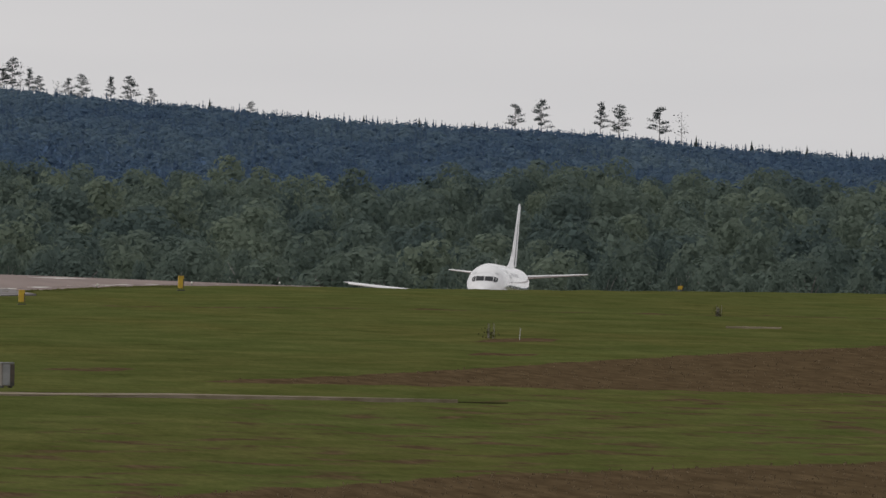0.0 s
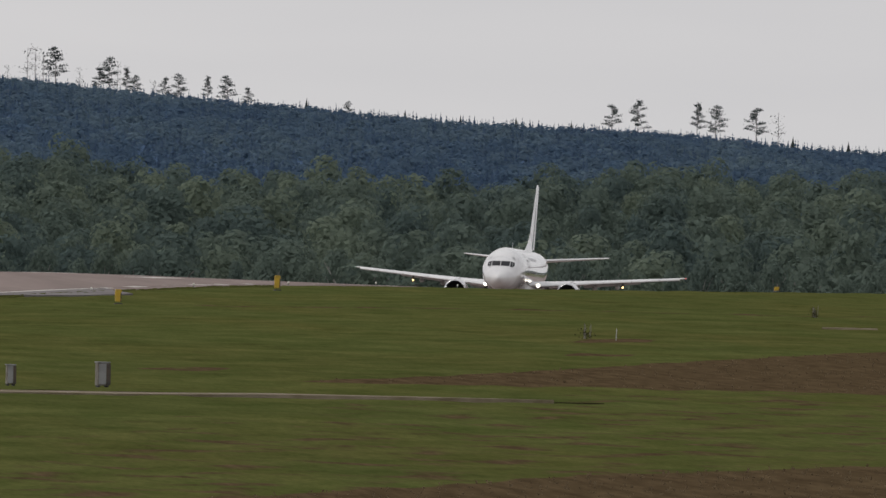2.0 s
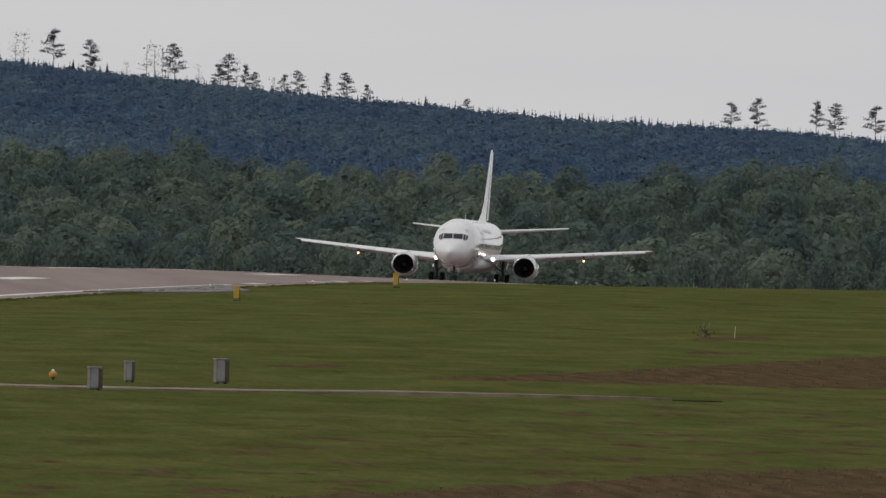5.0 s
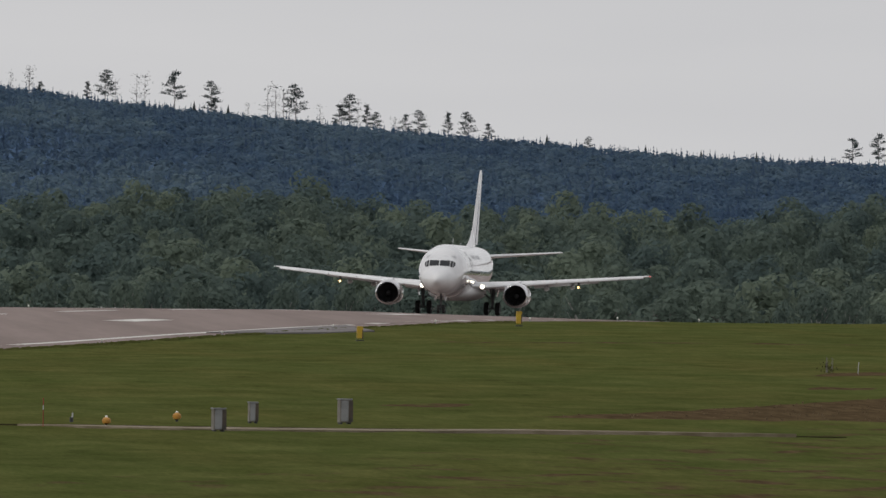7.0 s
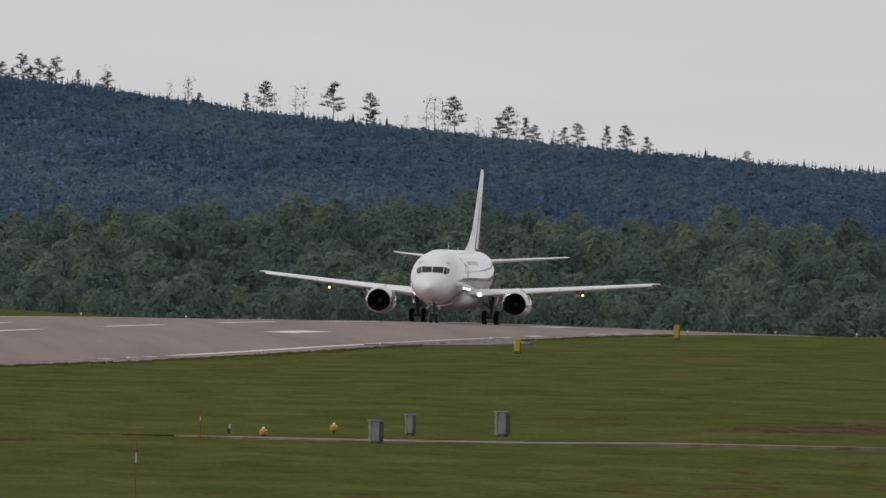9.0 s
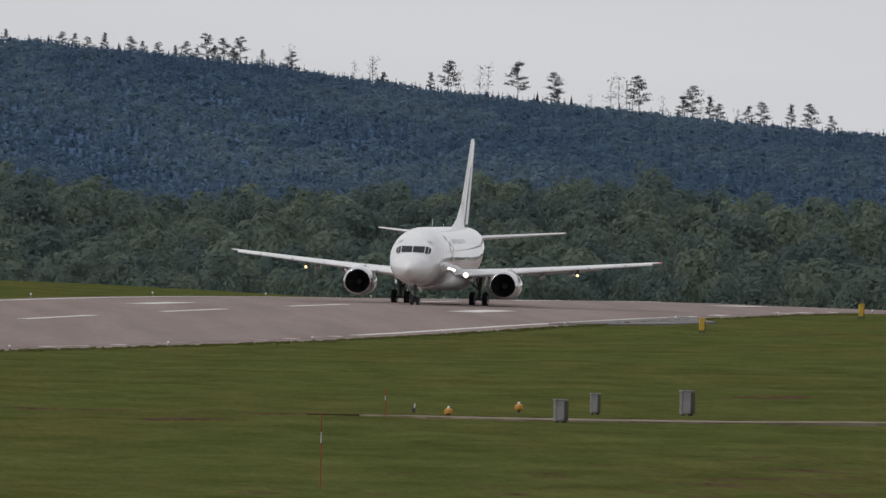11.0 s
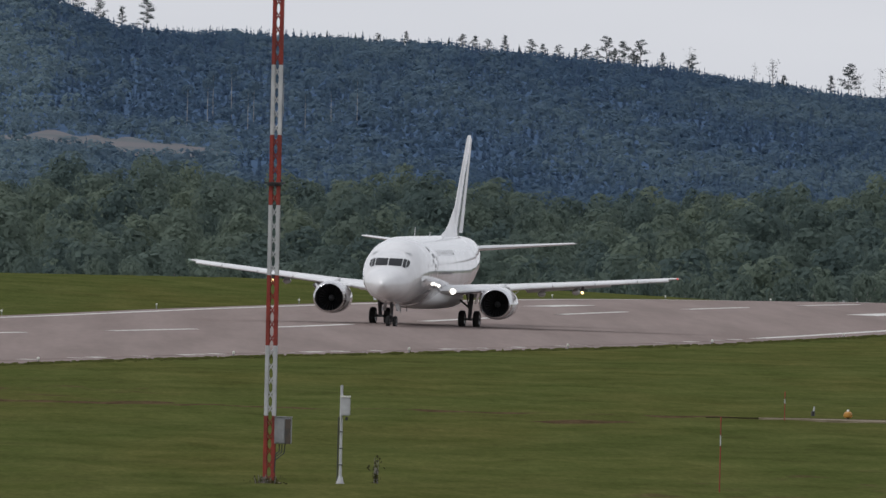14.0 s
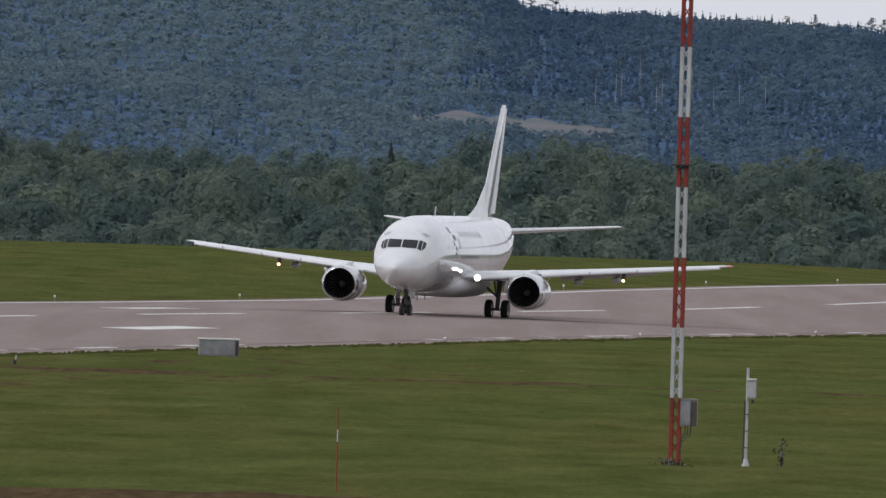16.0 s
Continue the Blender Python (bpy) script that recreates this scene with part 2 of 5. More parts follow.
def build_ground():
    az = np.concatenate([np.arange(-180, -4, 8.0), np.arange(-4, -1.4, 0.2), np.arange(-1.4, 5.4, 0.026), np.arange(5.4, 8, 0.2), np.arange(8, 180, 8.0)])
    dist = [2.0, 30, 100, 200, 300, 400, 460]
    while dist[-1] < 1750:
        dist.append(dist[-1] * 1.0032)
    while dist[-1] < 4920:
        dist.append(dist[-1] * 1.014)
    n = len(az)
    verts, mask = [], []
    for d in dist:
        for a in az:
            x, y = d * math.sin(radians(a)), d * math.cos(radians(a))
            z = height(x, y)
            u, v = to_uv(x, y)
            if v > RW + 24.2 or v < RW - 24.2 or u > 2300:
                z += 0.07 * noise.noise((x * 0.5, y * 0.06, 3.0)) * (1 if d < 1800 else 0)
            else:
                z -= 0.10
            verts.append((x, y, z))
            mask.append(heath(x, y) if 480 < d < 1300 and -2 < a < 6 else 0.0)
    faces = []
    for i in range(len(dist) - 1):
        for j in range(n):
            k = (j + 1) % n
            faces.append((i * n + j, i * n + k, (i + 1) * n + k, (i + 1) * n + j))
    centre = len(verts)
    verts.append((0, 0, 0))
    faces += [(centre, (j + 1) % n, j) for j in range(n)]
    mask.append(0.0)
    me = bpy.data.meshes.new("ground")
    me.from_pydata(verts, [], faces)
    me.attributes.new("heath", "FLOAT", "POINT").data.foreach_set("value", mask)
    me.polygons.foreach_set("use_smooth", [True] * len(me.polygons))
    me.materials.append(GRASS)
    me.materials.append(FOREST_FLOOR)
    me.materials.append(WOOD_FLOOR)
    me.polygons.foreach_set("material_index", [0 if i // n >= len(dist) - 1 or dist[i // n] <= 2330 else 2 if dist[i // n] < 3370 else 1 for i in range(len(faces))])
    return tagged(new("ground", me), "green mown airfield grass with brown heath patches", "ground", kind="structure")


build_ground()


def strip(name, u0, u1, v0, v1, lift, mat, step=10.0):
    """A band on the ground along the runway, following its hump and crown, with thickness."""
    us = np.linspace(u0, u1, max(2, int(abs(u1 - u0) / step) + 1))
    vs = [v0, RW, v1] if v0 < RW < v1 else [v0, v1]
    m = len(vs)
    verts, faces = [], []
    for u in us:
        for v in vs:
            x, y = to_xy(u, v)
            verts.append((x, y, surf(u, v) + lift))
    top = len(verts)
    verts += [(x, y, z - 0.06) for x, y, z in verts]
    for i in range(len(us) - 1):
        a, c = m * i, m * (i + 1)
        for j in range(m - 1):
            faces.append((a + j, a + j + 1, c + j + 1, c + j))
            faces.append((top + a + j, top + c + j, top + c + j + 1, top + a + j + 1))
        faces.append((a, c, top + c, top + a))
        faces.append((a + m - 1, top + a + m - 1, top + c + m - 1, c + m - 1))
    me = bpy.data.meshes.new(name)
    me.from_pydata(verts, [], faces)
    bm = bmesh.new()
    bm.from_mesh(me)
    bmesh.ops.recalc_face_normals(bm, faces=bm.faces)
    bm.to_mesh(me)
    bm.free()
    me.materials.append(mat)
    return new(name, me)


runway = tagged(strip("runway", 300, 2300, RW - 24.5, RW + 24.5, 0.03, ASPHALT), "reddish-grey asphalt runway with white markings", "runway", kind="structure")


def marking(name, u0, u1, v0, v1, label, mat=None):
    ob = strip(name, u0, u1, v0, v1, 0.045, mat or PAINT, 8.0)
    ob.parent = runway
    ob["label"] = label
    return ob


marking("edge_line", 300, 1215, RW + 21.9, RW + 22.5, "worn and broken white runway edge line", PAINT_WORN)
marking("edge_line", 1215, 1372, RW + 21.9, RW + 22.5, "white runway edge line")
marking("edge_line", 1372, 2200, RW + 21.6, RW + 22.5, "worn and broken white runway edge line", PAINT_WORN)
marking("edge_line", 300, 2200, RW - 22.5, RW - 21.85, "worn white runway edge line")
for i in range(-13, 16):
    u0 = 1230.2 + 54.6 * i
    marking("centre_line_stripe", u0, u0 + 27.5, RW - 0.32, RW + 0.32, "white centre line stripe")
for u0 in (948, 1056, 1341, 1479, 1590):
    for v0 in {948: (RW + 9.0,), 1056: (RW - 12.0,)}.get(u0, (RW + 9.0, RW - 12.0)):
        marking("touchdown_block", u0 + 4.5, u0 + 23.5, v0 + 0.5, v0 + 2.5, "white touchdown zone block")


def slab(name, pts, lift, mat, label):
    """A paved patch, its corners given along and across the runway."""
    verts = []
    for u, v in pts:
        x, y = to_xy(u, v)
        verts.append((x, y, height(x, y) + lift))
    n = len(verts)
    verts += [(x, y, z - 0.3) for x, y, z in verts]
    me = bpy.data.meshes.new(name)
    me.from_pydata(verts, [], [tuple(range(n)), tuple(range(2 * n - 1, n - 1, -1))] + [(i, (i + 1) % n, n + (i + 1) % n, n + i) for i in range(n)])
    me.materials.append(mat)
    return tagged(new(name, me), label, "pavement", kind="structure")


slab("taxiway_stub", [(1296, RW + 22.6), (1304, 23.5), (1313, 25.6), (1330, 26.4), (1366, RW + 22.6)], 0.09, SHOULDER, "grey asphalt stub beside the runway edge")

# ---- building helpers ----
def part(name, bm, mat, parent, label="", flat=False):
    """Links a bmesh as one mesh object under a thing or part."""
    me = bpy.data.meshes.new(name)
    bmesh.ops.recalc_face_normals(bm, faces=bm.faces)
    bm.to_mesh(me)
    bm.free()
    if not flat:
        me.polygons.foreach_set("use_smooth", [True] * len(me.polygons))
        me.set_sharp_from_angle(angle=radians(38))
    for one in (mat if isinstance(mat, (list, tuple)) else (mat,)):
        me.materials.append(one)
    ob = new(name, me)
    if parent:
        ob.parent = parent
    if label:
        ob["label"] = label
    return ob


def loft(bm, rings, caps=True, closed=True):
    """Skins rings of equal length."""
    made = [[bm.verts.new(p) for p in ring] for ring in rings]
    n = len(made[0])
    for a, b in zip(made, made[1:]):
        for j in range(n if closed else n - 1):
            k = (j + 1) % n
            bm.faces.new((a[j], a[k], b[k], b[j]))
    if caps and closed:
        bm.faces.new(made[0])
        bm.faces.new(made[-1][::-1])
    return bm


def block(bm, cx, cy, cz, sx, sy, sz, bevel=0.0, turn=None):
    """A box with bevelled edges about a centre."""
    m = Matrix.Translation((cx, cy, cz)) @ (turn or Matrix()) @ Matrix.Diagonal((sx, sy, sz, 1))
    vs = bmesh.ops.create_cube(bm, size=1, matrix=m)["verts"]
    if bevel:
        es = list({e for v in vs for e in v.link_edges})
        bmesh.ops.bevel(bm, geom=es, offset=bevel, segments=2, affect="EDGES")
    return bm


def rod(bm, a, b, r0, r1=None, n=8):
    """A round bar from a to b."""
    a, b = Vector(a), Vector(b)
    r1 = r0 if r1 is None else r1
    q = (b - a).to_track_quat("Z", "Y")
    rings = [[p + q @ Vector((r * math.cos(2 * math.pi * i / n), r * math.sin(2 * math.pi * i / n), 0)) for i in range(n)] for p, r in ((a, r0), (b, r1))]
    return loft(bm, rings)


def lathe(bm, profile, n=24, axis="X", at=(0, 0, 0), low=1.0, caps=False):
    """Turns (along, radius) pairs about an axis; low squashes what lies under it."""
    rings = []
    for s, r in profile:
        ring = []
        for i in range(n):
            t = 2 * math.pi * i / n
            p, q = r * math.cos(t), r * math.sin(t)
            if q < 0:
                q *= low
            ring.append({"X": (at[0] + s, at[1] + p, at[2] + q), "Y": (at[0] + p, at[1] + s, at[2] + q), "Z": (at[0] + p, at[1] + q, at[2] + s)}[axis])
        rings.append(ring)
    return loft(bm, rings, caps=caps)


JET_WHITE = material("jet_white_paint", (0.71, 0.71, 0.715), 0.12, second=(0.63, 0.63, 0.64), scale=0.5, spread=0.04, coat=0.8)
JET_BELLY = material("belly_white_paint", (0.66, 0.66, 0.665), 0.35, second=(0.56, 0.56, 0.57), scale=0.5, spread=0.04)
JET_GREY = material("jet_grey_paint", (0.42, 0.43, 0.44), 0.35, second=(0.34, 0.35, 0.36), scale=1.5, spread=0.05)
JET_METAL = material("polished_metal", (0.75, 0.75, 0.76), 0.22, metal=1.0, spread=0.05, scale=2)
JET_DARK = material("dark_intake", (0.011, 0.011, 0.012), 0.5, spread=0.1, scale=5)
FAN = material("fan_blades", (0.005, 0.005, 0.0055), 0.8, spread=0.1, scale=4, spec=0.1)
TYRE = material("black_rubber", (0.018, 0.018, 0.018), 0.85, spread=0.15, scale=8)
STRUT = material("gear_steel", (0.12, 0.12, 0.125), 0.45, metal=0.4, spread=0.15, scale=6)
RIM = material("wheel_rim", (0.22, 0.22, 0.23), 0.4, metal=0.6, spread=0.1, scale=6)
GLASS = material("cockpit_glass", (0.02, 0.022, 0.025), 0.12, spread=0.1, scale=2, spec=0.35)
LAMP = material("landing_light", (1, 0.95, 0.8), 0.3, emit=(1.0, 0.93, 0.78), power=2.6)
LAMP_WARM = material("outboard_light", (1, 0.8, 0.5), 0.3, emit=(1.0, 0.66, 0.28), power=3)
RED_LAMP = material("red_position_light", (0.6, 0.05, 0.04), 0.3, emit=(1.0, 0.12, 0.08), power=0.2)
GREEN_LAMP = material("green_position_light", (0.25, 0.36, 0.30), 0.3, emit=(0.1, 0.8, 0.3), power=0.02)
DECAL = material("dark_decal", (0.06, 0.065, 0.075), 0.4, second=(0.16, 0.16, 0.17), scale=3, spread=0.1)
DECAL_PALE = material("pale_grey_decal", (0.66, 0.665, 0.68), 0.2, second=(0.72, 0.72, 0.73), scale=3, spread=0.1)

# ---- the airliner ----
HEADING = math.degrees(math.atan2(-math.cos(PSI), -math.sin(PSI)))
ROLL = [
    (0.0, 1891.2),
    (0.5, 1877.0),
    (1.0, 1859.2),
    (1.5, 1841.7),
    (2.0, 1822.3),
    (2.5, 1802.2),
    (3.0, 1781.9),
    (3.5, 1760.5),
    (4.0, 1738.5),
    (6.3, 1633.3),
    (6.5, 1624.3),
    (7.0, 1600.7),
    (7.5, 1576.9),
    (8.0, 1553.5),
    (8.2, 1543.3),
    (10.5, 1425.2),
    (11.0, 1397.1),
    (11.5, 1368.7),
    (12.0, 1340.0),
    (12.5, 1310.5),
    (13.0, 1280.2),
    (13.5, 1250.6),
    (14.0, 1218.1),
    (14.5, 1186.3),
    (15.0, 1153.9),
    (15.5, 1121.3),
    (16.0, 1088.2),
]
jet = tagged(new("airliner"), "white twin-engined jet airliner rolling along the runway", "airplane")


def sx(s):
    """Local x of the station s metres behind the nose."""
    return 19.5 - s


HULL = [(0.0, 2.52, 2.47, 0.03), (0.08, 2.69, 2.31, 0.19), (0.25, 2.86, 2.15, 0.37), (0.6, 3.08, 1.95, 0.63), (1.1, 3.32, 1.76, 0.93), (1.75, 3.57, 1.61, 1.25), (2.05, 3.86, 1.55, 1.38), (2.35, 4.10, 1.51, 1.47), (2.8, 4.36, 1.45, 1.58),
        (3.3, 4.64, 1.39, 1.68), (4.0, 4.93, 1.33, 1.77), (5.0, 5.13, 1.28, 1.84), (6.5, 5.24, 1.25, 1.88), (9.0, 5.25, 1.25, 1.88), (14.0, 5.25, 1.25, 1.88), (19.5, 5.25, 1.25, 1.88), (21.5, 5.25, 1.34, 1.88), (24.0, 5.25, 1.78, 1.83),
        (26.0, 5.24, 2.32, 1.66), (28.0, 5.22, 2.95, 1.36), (30.0, 5.15, 3.60, 0.93), (31.4, 5.00, 4.10, 0.52), (32.2, 4.82, 4.40, 0.20)]
HS = [h[0] for h in HULL]


def hull_at(s):
    return [float(np.interp(s, HS, [h[k] for h in HULL])) for k in (1, 2, 3)]


def hull_point(s, t, out=0.0):
    """A point of the skin: t is the angle from the port side, upwards."""
    top, low, w = hull_at(s)
    zc = low + (top - low) * 0.5
    y, z = w * math.cos(t), (top - low) * 0.5 * math.sin(t)
    k = 1 + out / max(0.05, math.hypot(y, z))
    return (sx(s), y * k, zc + z * k)


def hull_front(y, z, out=0.012):
    """The skin of the nose seen from ahead at (y, z)."""
    a, b = 0.0, 6.5
    for _ in range(30):
        m = (a + b) / 2
        top, low, w = hull_at(m)
        inside = (y / w) ** 2 + ((z - (top + low) / 2) / ((top - low) / 2)) ** 2 < 1
        a, b = (a, m) if inside else (m, b)
    return (sx(a) + out, y * (1 + out * 0.6), z + out * 0.3)


stations = sorted(set(HS + list(np.arange(7, 20, 1.0)) + list(np.arange(0.4, 6, 0.4)) + list(np.arange(20, 32, 0.8))))
body = part("fuselage", loft(bmesh.new(), [[hull_point(s, 2 * math.pi * i / 40) for i in range(40)] for s in stations]), JET_WHITE, jet)


def skin_patch(name, cells, mat, parent, label=""):
    """A thin curved panel: a grid of points laid on the skin."""
    bm = bmesh.new()
    vs = [[bm.verts.new(p) for p in row] for row in cells]
    for a, b in zip(vs, vs[1:]):
        for i in range(len(a) - 1):
            bm.faces.new((a[i], a[i + 1], b[i + 1], b[i]))
    return part(name, bm, mat, parent, label)


for side in (1, -1):
    for y0, y1, low0, low1, top0, top1 in ((0.03, 0.76, 3.60, 3.57, 4.00, 4.00), (0.81, 0.98, 3.55, 3.46, 3.99, 3.95), (1.01, 1.15, 3.46, 3.60, 3.94, 3.84)):
        cells = []
        for i in range(6):
            f = i / 5
            y = y0 + (y1 - y0) * f
            cells.append([hull_front(side * y, (low0 + (low1 - low0) * f) * (1 - g) + (top0 + (top1 - top0) * f) * g) for g in (0, 0.25, 0.5, 0.75, 1)])
        skin_patch("cockpit_window", cells, GLASS, jet, "dark cockpit window")

# markings and small seams on the sides
for side in (1, -1):
    def on_side(s, z, out=0.01):
        top, low, w = hull_at(s)
        t = math.asin(max(-1, min(1, (z - (top + low) / 2) / ((top - low) / 2))))
        return hull_point(s, t if side > 0 else math.pi - t, out)

    def panel(name, s0, s1, z0, z1, mat, n=3):
        skin_patch(name, [[on_side(s0 + (s1 - s0) * i / n, z0 + (z1 - z0) * j / 3) for j in range(4)] for i in range(n + 1)], mat, jet)

    for s0, s1, z0, z1 in ((5.6, 5.75, 2.45, 4.25), (6.6, 6.72, 2.45, 4.25)):
        panel("door_seam", s0, s1, z0, z1, DECAL_PALE)
    for s0, s1, z0, z1, mt in ((7.3, 7.6, 4.4, 4.7, DECAL), (7.7, 8.3, 4.05, 4.3, DECAL), (7.3, 7.55, 3.75, 3.98, DECAL), (7.7, 7.95, 3.5, 3.72, DECAL), (7.5, 7.75, 3.1, 3.42, DECAL), (8.4, 8.6, 3.0, 3.7, DECAL_PALE), (8.9, 9.3, 3.6, 4.2, DECAL_PALE)):
        panel("emblem_patch", s0, s1, z0, z1, mt)
    for i in range(9):
        panel("title_bar", 10.0 + 0.75 * i, 10.35 + 0.75 * i, 4.2, 4.5, DECAL_PALE)
    for i in range(6):
        panel("caption_bar", 9.6 + 0.8 * i, 10.2 + 0.8 * i, 3.12, 3.24, DECAL)
    panel("eyebrow_window", 3.1, 3.35, 4.18, 4.34, JET_GREY)
    for s0, z0 in ((4.2, 2.7), (4.3, 2.35), (4.6, 2.2), (3.6, 2.5)):
        panel("probe_plate", s0, s0 + 0.14, z0, z0 + 0.09, DECAL, 1)


def foil(le, chord, y, z, thick, n=9, turn=0.0, vertical=False):
    """One aerofoil section, closed; le is the station of its leading edge."""
    up, low = [], []
    for i in range(n + 1):
        f = (1 - math.cos(math.pi * i / n)) / 2
        h = thick * chord * 5 * (0.2969 * math.sqrt(f) - 0.126 * f - 0.3516 * f * f + 0.2843 * f ** 3 - 0.1015 * f ** 4)
        up.append((f * chord, h))
        low.append((f * chord, -h * 0.75))
    pts = up + low[-2:0:-1]
    if vertical:
        return [(sx(le + a), b, z) for a, b in pts]
    return [(sx(le + a), y, z + b - math.tan(turn) * a) for a, b in pts]


WING = [(1.2, 11.6, 7.3, 2.10, 0.125), (1.88, 11.9, 7.0, 2.16, 0.125), (4.9, 13.75, 4.8, 2.44, 0.115), (9.5, 16.2, 3.1, 2.86, 0.105), (14.0, 18.6, 1.75, 3.27, 0.10), (14.42, 19.05, 1.2, 3.31, 0.07)]


def wing_at(y):
    ys = [w[0] for w in WING]
    return [float(np.interp(y, ys, [w[k] for w in WING])) for k in (1, 2, 3, 4)]


for side in (1, -1):
    ys = [1.2, 1.88, 2.6, 3.4, 4.2, 4.9, 5.8, 7, 8.2, 9.5, 10.8, 12, 13.2, 14.0, 14.3, 14.42]
    rings = []
    for y in ys:
        le, ch, z, th = wing_at(y)
        rings.append(foil(le, ch * 0.86, side * y, z, th, turn=0.02))
    wing = part("wing", loft(bmesh.new(), rings), JET_WHITE, jet, "white swept wing")
    for y0, y1 in ((2.2, 4.5), (5.3, 7.6), (7.64, 9.9), (9.94, 12.2), (12.24, 13.9)):
        rings = []
        for y in np.linspace(y0, y1, 4):
            le, ch, z, th = wing_at(y)
            rings.append(foil(le - 0.16, 0.55 + 0.03 * ch, side * y, z - 0.11, 0.36, n=6, turn=-0.16))
        part("slat", loft(bmesh.new(), rings), JET_WHITE, wing, "drooped leading-edge slat")
    for y0, y1 in ((2.1, 4.3), (5.6, 10.4)):
        rings = []
        for y in np.linspace(y0, y1, 4):
            le, ch, z, th = wing_at(y)
            rings.append(foil(le + ch * 0.80, ch * 0.26, side * y, z - 0.10, 0.10, n=6, turn=0.22))
        part("flap", loft(bmesh.new(), rings), JET_GREY, wing, "lowered grey flap")
    rings = []
    for y in np.linspace(10.6, 13.6, 4):
        le, ch, z, th = wing_at(y)
        rings.append(foil(le + ch * 0.84, ch * 0.2, side * y, z, 0.06, n=6, turn=0.03))
    part("aileron", loft(bmesh.new(), rings), JET_WHITE, wing)
    for y in (6.6, 8.5):
        le, ch, z, th = wing_at(y)
        bm = lathe(bmesh.new(), [(sx(le + ch * 0.45 + a), r) for a, r in ((0, 0.03), (0.4, 0.12), (1.0, 0.19), (1.8, 0.16), (2.6, 0.03))], 10, "X", (0, side * y, z - 0.46), caps=True)
        part("flap_fairing", bm, JET_GREY, wing, "grey flap track fairing")
    le, ch, z, th = wing_at(9.1)
    bm = lathe(bmesh.new(), [(0.0, 0.02), (0.02, 0.075), (-0.04, 0.085), (-0.1, 0.06)], 12, "X", (sx(le + 0.9), side * 9.1, z - 0.52), caps=True)
    lamp = part("retractable_light", bm, LAMP_WARM, wing, "lit retractable landing light")
    part("light_arm", rod(bmesh.new(), (sx(le + 1.05), side * 9.1, z - 0.45), (sx(le + 1.15), side * 9.1, z - 0.1), 0.11, 0.09), STRUT, lamp)
    bm = lathe(bmesh.new(), [(0.2, 0.02), (0.16, 0.04), (0.0, 0.06), (-0.5, 0.04)], 10, "X", (sx(18.85), side * 14.36, 3.29), caps=True)
    part("position_light", bm, RED_LAMP if side > 0 else GREEN_LAMP, wing)
    # wing root lights
    for s, y, z, r in ((12.02, 2.28, 2.13, 0.17), (9.7, 1.80, 2.45, 0.085)):
        bm = lathe(bmesh.new(), [(0.0, 0.01), (0.0, r * 0.6), (-0.012, r), (-0.03, r * 0.9)], 14, "X", (sx(s) + 0.12, side * y, z), caps=True)
        part("landing_light", bm, LAMP, jet, "bright wing-root landing light")
    # engine
    ex, ey, ez = sx(11.3), side * 4.86, 1.48
    bm = lathe(bmesh.new(), [(-0.06, 0.90), (-0.35, 0.985), (-0.9, 1.03), (-1.6, 1.03), (-2.6, 0.97), (-3.5, 0.84), (-3.52, 0.74), (-2.9, 0.76)], 36, "X", (ex, ey, ez), 0.86)
    engine = part("engine_nacelle", bm, JET_WHITE, jet, "white engine nacelle with flattened underside")
    bm = lathe(bmesh.new(), [(-0.32, 0.978), (-0.12, 0.925), (-0.02, 0.87), (0.0, 0.84), (-0.04, 0.805), (-0.2, 0.785)], 36, "X", (ex, ey, ez), 0.88)
    part("intake_lip", bm, JET_METAL, engine, "polished metal intake lip")
    bm = lathe(bmesh.new(), [(-0.18, 0.787), (-0.6, 0.775), (-1.15, 0.77), (-1.16, 0.02)], 36, "X", (ex, ey, ez), 0.92)
    part("intake_duct", bm, JET_DARK, engine, "dark intake duct")
    for i in range(24):
        a = 2 * math.pi * i / 24
        bm = bmesh.new()
        pts = []
        for r, w, sk in ((0.18, 0.05, 0.02), (0.45, 0.075, 0.05), (0.75, 0.09, 0.09)):
            for k in (-1, 1):
                b = a + k * w / max(r, 0.2) * 0.5
                pts.append(bm.verts.new((ex - 1.0 - k * sk, ey + r * math.cos(b), ez + r * math.sin(b) * (0.94 if math.sin(b) < 0 else 1))))
        bm.faces.new((pts[0], pts[1], pts[3], pts[2]))
        bm.faces.new((pts[2], pts[3], pts[5], pts[4]))
        part("fan_blade", bm, FAN, engine)
    bm = lathe(bmesh.new(), [(-0.62, 0.01), (-0.7, 0.07), (-0.85, 0.14), (-1.1, 0.19)], 16, "X", (ex, ey, ez), caps=True)
    part("spinner", bm, STRUT, engine, "grey spinner")
    bm = lathe(bmesh.new(), [(-2.9, 0.62), (-3.9, 0.5), (-4.7, 0.38), (-4.72, 0.3), (-4.4, 0.28), (-5.1, 0.02)], 24, "X", (ex, ey, ez), caps=True)
    part("exhaust_nozzle", bm, STRUT, engine)
    rings = [[(ex - s, ey + k * w, z) for k, z in ((-1, z0), (1, z0), (1, z1), (-1, z1))] for s, w, z0, z1 in ((0.8, 0.08, 2.35, 2.5), (1.8, 0.17, 2.3, 2.62), (2.8, 0.2, 2.1, 2.66), (4.2, 0.12, 2.0, 2.5), (5.2, 0.03, 2.2, 2.4))]
    part("pylon", loft(bmesh.new(), rings), JET_WHITE, engine)
